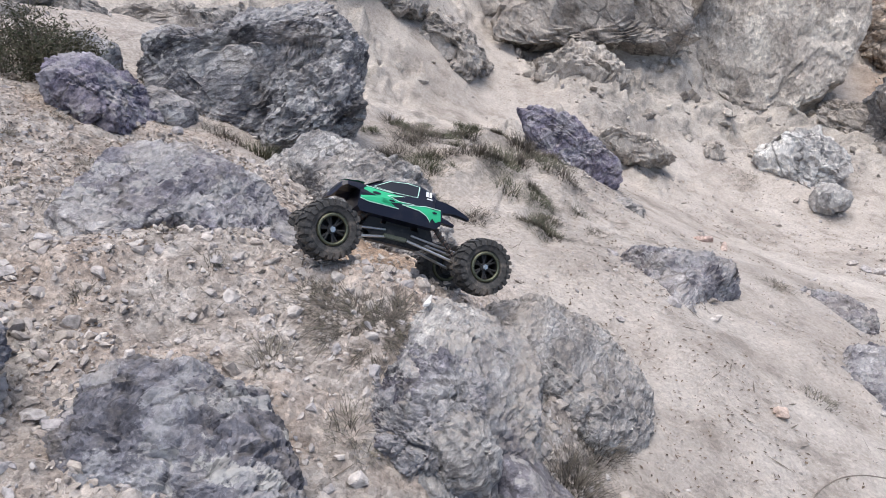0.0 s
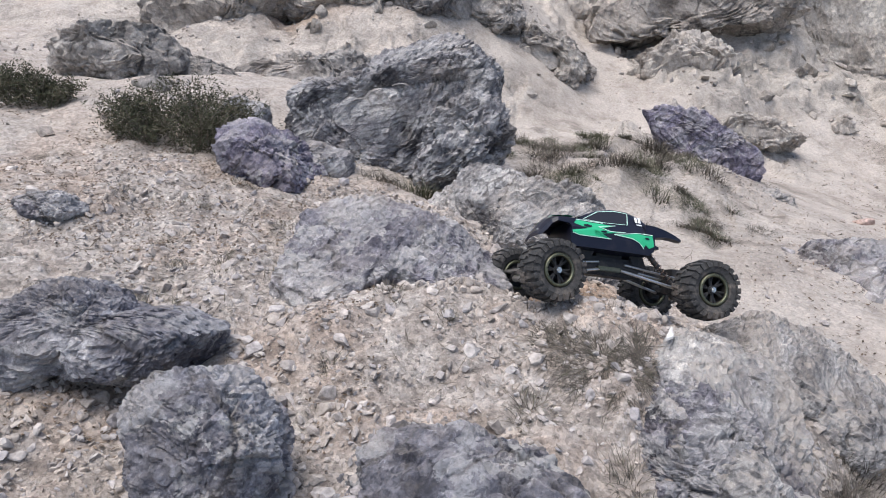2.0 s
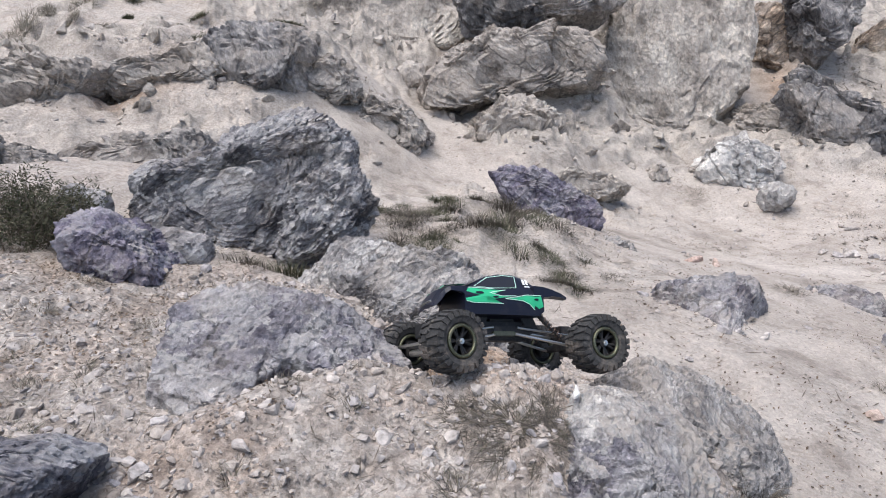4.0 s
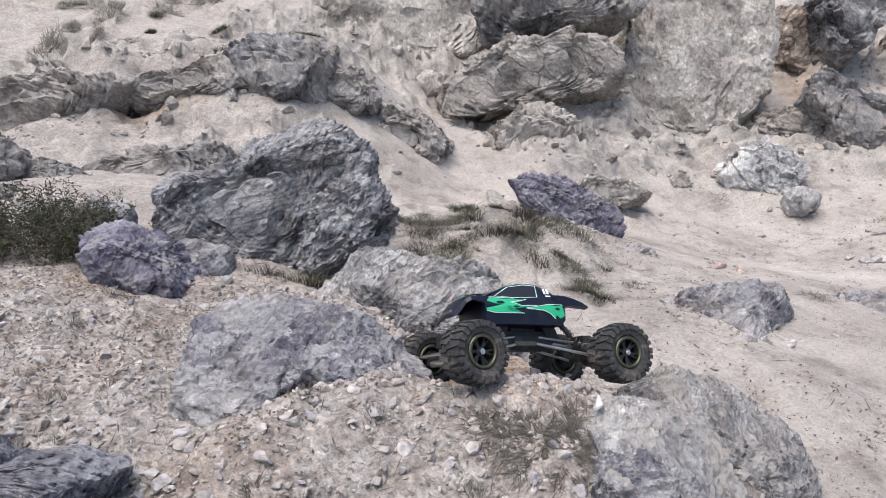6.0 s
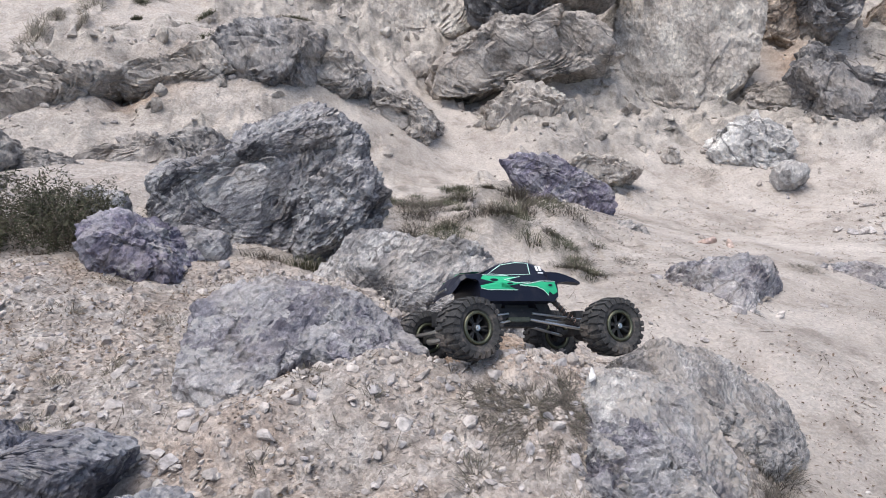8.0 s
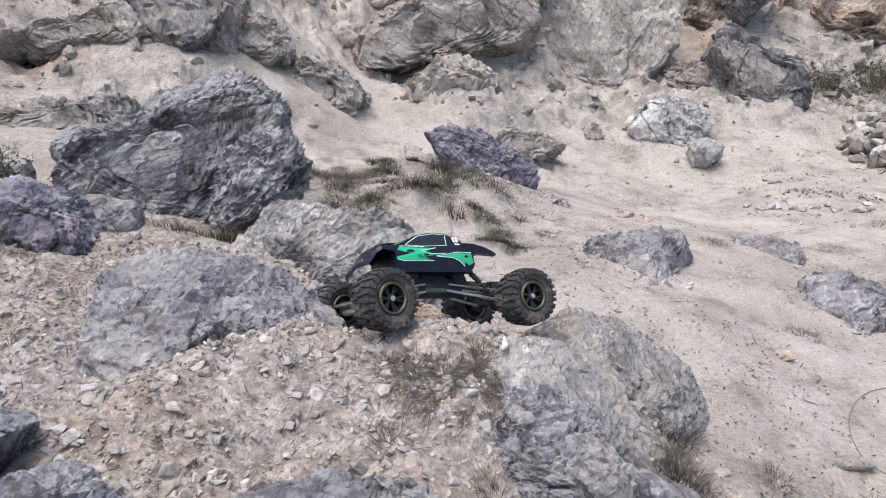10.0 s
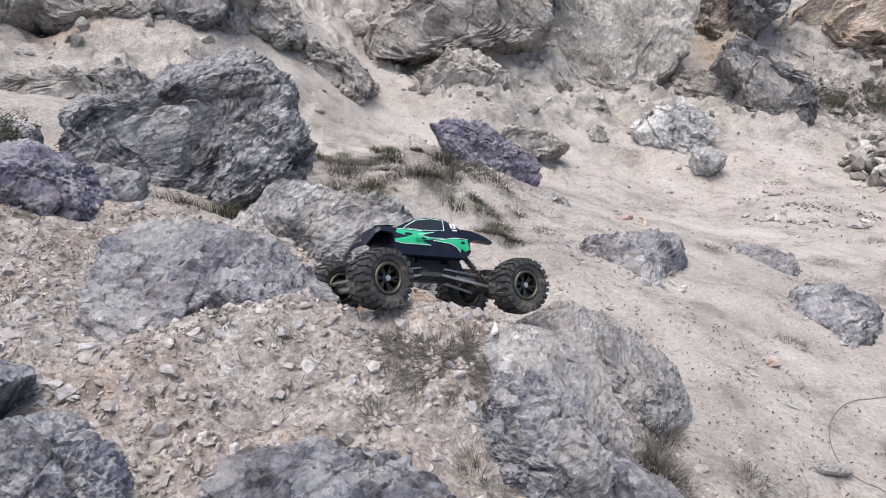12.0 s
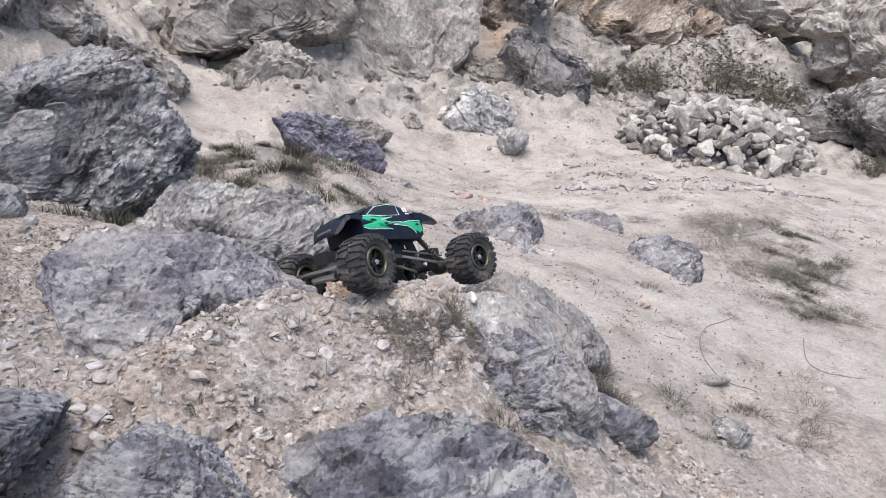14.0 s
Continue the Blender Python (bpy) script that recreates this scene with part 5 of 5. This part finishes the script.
            a, b = Vector((fx * 0.066, s * 0.036, 0.082)), Vector((fx * 0.135, s * 0.050, 0.010))
            bm = bmesh.new()
            tube(bm, a, a.lerp(b, 0.55), 0.0058, 12)
            tube(bm, a, b, 0.0022, 8)
            tube(bm, a.lerp(b, 0.92), b, 0.005, 10)
            shock = part("shock", bm, black_plastic, truck)
            bm = bmesh.new()
            helix(bm, a.lerp(b, 0.12), a.lerp(b, 0.92), 0.0075, 0.0011, 8)
            part("spring", bm, rust_spring, shock, "dark coil spring")
            make_wheel(truck, (ax, s * 0.122, 0), (0, 20 * s + 7 * fx, (0 if s > 0 else 180) + (9 if fx > 0 else 0)))
    truck.matrix_world = m
    return truck


toy_truck(pose(0.034, 1.481, 0.777, 28.7, -7.5, 192.3))


# ---------------------------------------------------------------- plants
def blade_material(name, colours):
    mat, n, l, bsdf = blank(name)
    geo = n.new("ShaderNodeNewGeometry")
    k = len(colours) - 1
    col = ramp(n, l, geo.outputs["Random Per Island"], [(i / k, c) for i, c in enumerate(colours)])
    l.new(col, bsdf.inputs["Base Color"])
    bsdf.inputs["Roughness"].default_value = 0.8
    bsdf.inputs["Specular IOR Level"].default_value = 0.2
    return mat


dry_grass = blade_material("dry_grass", [(0.10, 0.085, 0.07), (0.19, 0.165, 0.14), (0.07, 0.06, 0.045), (0.30, 0.265, 0.225), (0.12, 0.115, 0.075)])
green_leaf = blade_material("dull_green_leaf", [(0.045, 0.050, 0.030), (0.075, 0.080, 0.048), (0.11, 0.10, 0.07), (0.055, 0.062, 0.036), (0.15, 0.132, 0.095)])
dark_grass = blade_material("dark_dead_grass", [(0.06, 0.05, 0.042), (0.12, 0.10, 0.085), (0.045, 0.04, 0.03), (0.19, 0.165, 0.14), (0.075, 0.07, 0.045)])
litter_leaf = blade_material("dead_leaf", [(0.09, 0.065, 0.045), (0.17, 0.12, 0.085), (0.06, 0.045, 0.035), (0.25, 0.19, 0.14)])
twig_wood = blade_material("dry_twig", [(0.12, 0.095, 0.075), (0.20, 0.17, 0.14), (0.08, 0.065, 0.05)])


root_bark = blade_material("pale_root_bark", [(0.20, 0.17, 0.145), (0.26, 0.225, 0.19)])


def blades(r, n, reach, tall, wide, droop=0.6, base=0.3):
    """Thin bent strips that spring from a patch of ground."""
    verts, faces = [], []
    for _ in range(n):
        a = r.uniform(0, 2 * math.pi)
        out = r.uniform(0.15, 0.55) * reach
        ra, rd = r.uniform(0, 2 * math.pi), r.uniform(0, 1) ** 0.8 * 0.75 * reach
        cx, cy = rd * math.cos(ra), rd * math.sin(ra)
        a = ra + r.gauss(0, 0.9)
        top = r.uniform(0.35, 1.15) * tall * (1 - 0.75 * (rd / reach) ** 1.5)
        b0 = 0.0
        dx, dy = math.cos(a), math.sin(a)
        sx, sy = -dy * wide / 2, dx * wide / 2
        tw = r.uniform(-0.4, 0.4)
        k = len(verts)
        for u in (0.0, 0.4, 0.75, 1.0):
            rad = b0 + out * u ** (1 + droop)
            z = top * (u - droop * 0.45 * u * u)
            ox, oy = tw * out * u * u * -dy, tw * out * u * u * dx
            w = 1 - 0.8 * u
            verts.append((cx + dx * rad + ox + sx * w, cy + dy * rad + oy + sy * w, z))
            verts.append((cx + dx * rad + ox - sx * w, cy + dy * rad + oy - sy * w, z))
        for u in range(3):
            faces.append((k + 2 * u, k + 2 * u + 1, k + 2 * u + 3, k + 2 * u + 2))
    return np.array(verts), np.array(faces)


def tuft(label, x, y, reach, tall, n, seed, material=None, wide=0.0022, z=None, group="dry grass tufts"):
    r = random.Random(seed)
    v, f = blades(r, n, reach, tall, wide)
    hx = height(np.array([x - 0.04, x + 0.04, x, x]), np.array([y, y, y - 0.04, y + 0.04]))
    v[:, 2] += v[:, 0] * (hx[1] - hx[0]) / 0.08 + v[:, 1] * (hx[3] - hx[2]) / 0.08
    me = mesh_of("grass_tuft", v, f)
    me.materials.append(material or dry_grass)
    ob = new("grass_tuft", me)
    ob.location = (x, y, (float(height(np.array([x]), np.array([y]))[0]) if z is None else z) - 0.004)
    return tagged(ob, label, "grass", group)


def shrub(label, x, y, wide, tall, seed, n_stems=60, z=None):
    """A low dry bush: woody stems and many small leaves."""
    r = random.Random(seed)
    root = tagged(new("shrub"), label, "shrub", "low dry shrubs")
    root.location = (x, y, (float(height(np.array([x]), np.array([y]))[0]) if z is None else z) - 0.01)
    sticks, tips = [], []
    for _ in range(n_stems):
        a, d = r.uniform(0, 2 * math.pi), math.sqrt(r.uniform(0, 1))
        p0 = Vector((0.35 * wide * d * math.cos(a), 0.2 * wide * d * math.sin(a), 0))
        p1 = Vector((0.5 * wide * d * math.cos(a), 0.35 * wide * d * math.sin(a), tall * (1 - 0.5 * d * d) * r.uniform(0.7, 1.1)))
        sticks.append((p0, p1, 0.0016))
        for k in range(7):
            q = p0.lerp(p1, r.uniform(0.12, 1.0))
            e = q + Vector((r.uniform(-1, 1), r.uniform(-1, 1), r.uniform(0.0, 1.2))) * 0.12 * wide
            sticks.append((q, e, 0.0008))
            tips.append((q, e))
    verts, faces = [], []
    for p, q, w in sticks:
        side = (q - p).orthogonal().normalized() * w
        other = (q - p).normalized().cross(side)
        b = len(verts)
        for end, slim in ((p, 1.0), (q, 0.6)):
            verts += [end + side * slim, end + other * slim - side * 0.5 * slim, end - other * slim - side * 0.5 * slim]
        faces += [(b + j, b + (j + 1) % 3, b + 3 + (j + 1) % 3, b + 3 + j) for j in range(3)]
    me = mesh_of("stem", np.array([tuple(v) for v in verts]), np.array(faces), soft=False)
    me.materials.append(twig_wood)
    ob = new("stem", me)
    ob.parent = root
    verts, faces = [], []
    for q, e in tips:
        for k in range(20):
            c = q.lerp(e, r.uniform(0.2, 1.1)) + Vector((r.uniform(-1, 1), r.uniform(-1, 1), r.uniform(-1, 1))) * 0.012
            d = Vector((r.uniform(-1, 1), r.uniform(-1, 1), r.uniform(-0.2, 1))).normalized() * r.uniform(0.008, 0.020)
            s = d.cross(Vector((r.uniform(-1, 1), r.uniform(-1, 1), 0.3))).normalized() * 0.0019
            b = len(verts)
            verts += [c - s * 0.4, c + d * 0.5 - s, c + d, c + d * 0.5 + s]
            faces.append((b, b + 1, b + 2, b + 3))
    me = mesh_of("leaves", np.array([tuple(v) for v in verts]), np.array(faces), soft=False)
    me.materials.append(green_leaf)
    ob = new("leaves", me)
    ob.parent = root
    return root


shrub("low dark green dry shrub beside a purple rock", -1.22, 2.30, 0.54, 0.18, 3, 100)
shrub("low dark dry shrub on sandy ground", -1.85, 2.50, 0.35, 0.12, 5, 50)
shrub("small dark dry shrub on a ridge", -1.0, 5.35, 0.22, 0.14, 4, 30)
shrub("dry brown bush below a rock face", 5.6, 5.6, 0.8, 0.35, 6, 60)
shrub("dry brown bush behind a stone pile", 6.2, 5.0, 0.9, 0.35, 7, 60)
shrub("dry brown bush behind a stone pile", 6.6, 4.6, 0.8, 0.30, 8, 50)
shrub("dry brown bush by a dark slab", 4.75, 5.5, 0.5, 0.22, 9, 40)
shrub("low green bush by a grey wall", 6.0, 3.1, 0.7, 0.25, 10, 50)

tuft("matted dry grass under a toy truck", 0.0, 1.205, 0.12, 0.016, 700, 21, dark_grass)
tuft("matted dry grass on a stony mound", 0.085, 1.19, 0.09, 0.016, 460, 22, dark_grass)
tuft("matted dry grass on a stony mound", -0.085, 1.235, 0.07, 0.014, 300, 23, dark_grass)
tuft("dry dark grass hanging over a rock edge", 0.55, 1.24, 0.11, 0.085, 900, 24, dark_grass, 0.0018)
tuft("dry dark grass hanging over a rock edge", 0.48, 1.10, 0.11, 0.075, 800, 25, dark_grass, 0.0018)
for k, (x, y, r, h, n) in enumerate(((-0.42, 1.33, 0.045, 0.035, 80), (-0.32, 1.44, 0.04, 0.03, 60), (-0.14, 1.08, 0.06, 0.028, 150), (0.03, 0.97, 0.06, 0.03, 160), (-0.5, 1.15, 0.04, 0.03, 60),
                                     (-0.66, 1.68, 0.06, 0.04, 70), (-0.95, 1.55, 0.07, 0.03, 70), (-0.8, 1.45, 0.06, 0.03, 60), (-1.15, 1.75, 0.07, 0.03, 60), (-1.0, 1.75, 0.08, 0.04, 70), (-0.3, 1.25, 0.03, 0.03, 40))):
    tuft("small tuft of dry grey grass", x, y, r, h, n, 30 + k)
for k, (x, y, r, h, n) in enumerate(((-0.42, 2.30, 0.10, 0.07, 110), (-0.2, 2.36, 0.08, 0.07, 90), (-0.55, 2.26, 0.1, 0.05, 80), (0.15, 2.75, 0.12, 0.06, 120), (0.35, 3.0, 0.14, 0.08, 160), (0.55, 3.15, 0.12, 0.07, 130), (0.3, 3.4, 0.12, 0.07, 120),
                                     (0.62, 3.42, 0.16, 0.10, 190), (0.1, 3.2, 0.12, 0.06, 110), (0.5, 2.8, 0.12, 0.06, 110), (0.75, 3.05, 0.1, 0.05, 90), (-0.05, 3.5, 0.1, 0.06, 80), (0.42, 3.65, 0.12, 0.07, 110), (0.0, 2.9, 0.1, 0.05, 90))):
    tuft("olive grass tuft on a sandy hump", x, y, r, 1.2 * h, int(2.2 * n), 60 + k, green_leaf if k % 3 == 0 else dark_grass, 0.0028)
for k, (x, y, r, h, n) in enumerate(((2.0, 2.25, 0.12, 0.05, 110), (1.6, 2.55, 0.09, 0.05, 90), (2.3, 2.6, 0.14, 0.05, 120), (2.6, 2.3, 0.28, 0.04, 420), (2.2, 1.95, 0.26, 0.04, 420), (2.45, 2.1, 0.25, 0.04, 380), (2.9, 2.9, 0.12, 0.06, 90), (2.5, 1.6, 0.28, 0.04, 420),
                                     (1.35, 1.72, 0.08, 0.05, 90), (1.5, 1.45, 0.07, 0.03, 60), (1.2, 0.95, 0.12, 0.03, 100), (3.3, 4.2, 0.1, 0.06, 60), (2.4, 4.7, 0.1, 0.05, 50), (1.3, 1.05, 0.08, 0.03, 60), (1.85, 1.55, 0.14, 0.04, 90), (3.9, 4.7, 0.15, 0.08, 70), (1.0, 0.85, 0.1, 0.03, 60))):
    tuft("flat dry grass on sand", x, y, r, 0.7 * h, int(1.7 * n), 90 + k, None, 0.0022)
for k in range(70):
    r = random.Random(800 + k)
    a, d = r.uniform(0, 2 * math.pi), math.sqrt(r.uniform(0, 1))
    x, y = 0.38 + 0.55 * d * math.cos(a), 3.02 + 0.75 * d * math.sin(a)
    tuft("thin olive grass tuft on a sandy hump", x, y, r.uniform(0.05, 0.13), r.uniform(0.02, 0.05), 220, 850 + k, green_leaf if k % 2 else dark_grass, 0.0026, group="grass on the hump")
for k in range(34):
    r = random.Random(1200 + k)
    u, w = r.uniform(-0.75, 0.75), r.gauss(0, 0.13)
    x, y = 2.5 + 0.75 * u + 0.66 * w, 1.75 + 0.66 * u - 0.75 * w
    tuft("matted grey-green grass on sandy soil", x, y, r.uniform(0.06, 0.15), r.uniform(0.02, 0.04), 220, 1250 + k, green_leaf if k % 3 == 0 else None, 0.003, group="matted grass beside the track")
for k in range(26):
    r = random.Random(1400 + k)
    x, y = r.uniform(-1.9, -0.62), r.uniform(1.25, 2.35)
    tuft("low matted dry grass on stony soil", x, y, r.uniform(0.04, 0.09), r.uniform(0.015, 0.03), 170, 1450 + k, green_leaf if k % 3 == 0 else None, 0.0018, group="matted grass on stony soil")
for k in range(12):
    r = random.Random(1300 + k)
    x, y = 0.92 + r.gauss(0, 0.14), 0.95 + r.gauss(0, 0.1)
    tuft("thin grey-green grass at the foot of a mound", x, y, r.uniform(0.04, 0.09), r.uniform(0.02, 0.035), 130, 1350 + k, green_leaf if k % 2 else None, 0.0018, group="grass at the foot of the mound")
for k in range(48):
    r = random.Random(400 + k)
    x, y = r.uniform(-3.2, 0.4), r.uniform(5.6, 9.0)
    tuft("dark grass clump on a far sandy slope", x, y, r.uniform(0.05, 0.2), r.uniform(0.03, 0.06), 260, 500 + k, green_leaf if k % 2 else None, 0.005, group="clumps on the far slope")


# ---------------------------------------------------------------- litter
def litter(name, label, category, material, xs, ys, length, width, seed):
    """Many small flat curled flakes or twigs joined into one object."""
    r = np.random.default_rng(seed)
    n = len(xs)
    zs = height(xs, ys) + 0.002
    a = r.uniform(0, 2 * np.pi, n)
    ln, wd = length * r.uniform(0.4, 1.0, n), width * r.uniform(0.5, 1.0, n)
    d, s = np.stack([np.cos(a), np.sin(a), r.normal(0, 0.25, n)], -1), np.stack([-np.sin(a), np.cos(a), r.normal(0, 0.3, n)], -1)
    c = np.stack([xs, ys, zs + 0.2 * width], -1)
    v = np.stack([c - d * ln[:, None] / 2, c + s * wd[:, None] / 2 + (0, 0, 0.001), c + d * ln[:, None] / 2 + (0, 0, 0.002), c - s * wd[:, None] / 2], 1).reshape(-1, 3)
    f = np.arange(4 * n).reshape(-1, 4)
    me = mesh_of(name, v, f, soft=False)
    me.materials.append(material)
    return tagged(new(name, me), label, category, kind="stuff")


def patchy(seed, cut, scale=2.0):
    return lambda x, y: smooth(cut, cut + 0.4, fbm(np.stack([x * scale, y * scale, 0 * x], -1), 3, seed))


xs, ys = spread(5200, 0.6, 4.8, 1.0, 5.2, patchy(31, -0.15))
litter("leaf_litter", "dark dead leaf scraps on sand", "leaf litter", litter_leaf, xs, ys, 0.017, 0.007, 1)
xs, ys = spread(2200, 0.5, 2.4, 0.3, 2.6, patchy(36, -0.25, 4.0))
litter("leaf_litter", "small dark dead leaf scraps on sand", "leaf litter", litter_leaf, xs, ys, 0.010, 0.0042, 2)
xs, ys = spread(6000, -2.4, -0.4, 0.9, 2.6, patchy(33, -0.35, 3.0))
litter("leaf_litter", "dark dead leaf scraps on stony ground", "leaf litter", litter_leaf, xs, ys, 0.013, 0.006, 3)
xs, ys = spread(1500, -2.2, 0.5, 0.9, 2.6, patchy(34, -0.2, 3.0))
litter("twigs", "thin dry twigs on stony ground", "twigs", twig_wood, xs, ys, 0.06, 0.0028, 4)
xs, ys = spread(500, 0.6, 4.5, 1.0, 5.2, patchy(35, 0.0))
litter("twigs", "thin dry twigs on sand", "twigs", twig_wood, xs, ys, 0.09, 0.005, 5)
xs, ys = spread(900, 2.6, 4.2, 2.2, 3.7, lambda x, y: np.exp(-((y - (3.62 - (x - 2.95)) - 0.10) / 0.10) ** 2))
litter("leaf_litter", "dark leaf scraps along a stone row", "leaf litter", litter_leaf, xs, ys, 0.035, 0.016, 6)
xs, ys = spread(3600, 4.7, 7.6, 4.3, 6.0, patchy(38, -0.3))
litter("leaf_litter", "dark dead leaves and stalks below a rock face", "leaf litter", litter_leaf, xs, ys, 0.07, 0.03, 8)
xs, ys = spread(1500, 4.5, 8.0, 4.3, 6.6, lambda x, y: 0.6 + 0 * x)
litter("twigs", "tangled dry twigs below a rock face", "twigs", twig_wood, xs, ys, 0.25, 0.012, 7)


# ---------------------------------------------------------------- roots
def dry_root(label, line, r):
    """A thin root lying on the sand."""
    bm = bmesh.new()
    pts = []
    for _ in range(3):
        cut = [line[0]]
        for (x0, y0), (x1, y1) in zip(line, line[1:]):
            cut += [(0.75 * x0 + 0.25 * x1, 0.75 * y0 + 0.25 * y1), (0.25 * x0 + 0.75 * x1, 0.25 * y0 + 0.75 * y1)]
        line = cut + [line[-1]]
    for (x0, y0), (x1, y1) in zip(line, line[1:]):
        for k in range(2):
            u = k / 2
            x, y = x0 + (x1 - x0) * u, y0 + (y1 - y0) * u
            pts.append((x, y))
    flat = np.array(pts)
    pts = [(x, y, z + r * 0.6) for (x, y), z in zip(pts, height(flat[:, 0], flat[:, 1]))]
    last = None
    for i, p in enumerate(pts):
        ahead = Vector(pts[min(i + 1, len(pts) - 1)]) - Vector(pts[max(i - 1, 0)])
        q = ahead.to_track_quat('Z', 'Y').to_matrix()
        ring = [bm.verts.new(Vector(p) + q @ Vector((r * math.cos(a), r * math.sin(a), 0))) for a in np.linspace(0, 2 * math.pi, 6, endpoint=False)]
        if last:
            for j in range(6):
                bm.faces.new((last[j], last[(j + 1) % 6], ring[(j + 1) % 6], ring[j]))
        last = ring
    ob = part("root", bm, root_bark, None, "", True)
    return tagged(ob, label, "root")


dry_root("thin brown root curving over sand", [(1.50, 1.45), (1.39, 1.43), (1.30, 1.42), (1.17, 1.35), (1.07, 1.24), (1.06, 1.14), (1.11, 1.08)], 0.0016)
dry_root("thin brown root curving over sand", [(1.62, 1.24), (1.52, 1.18), (1.45, 1.12), (1.44, 1.04), (1.54, 0.98)], 0.0016)
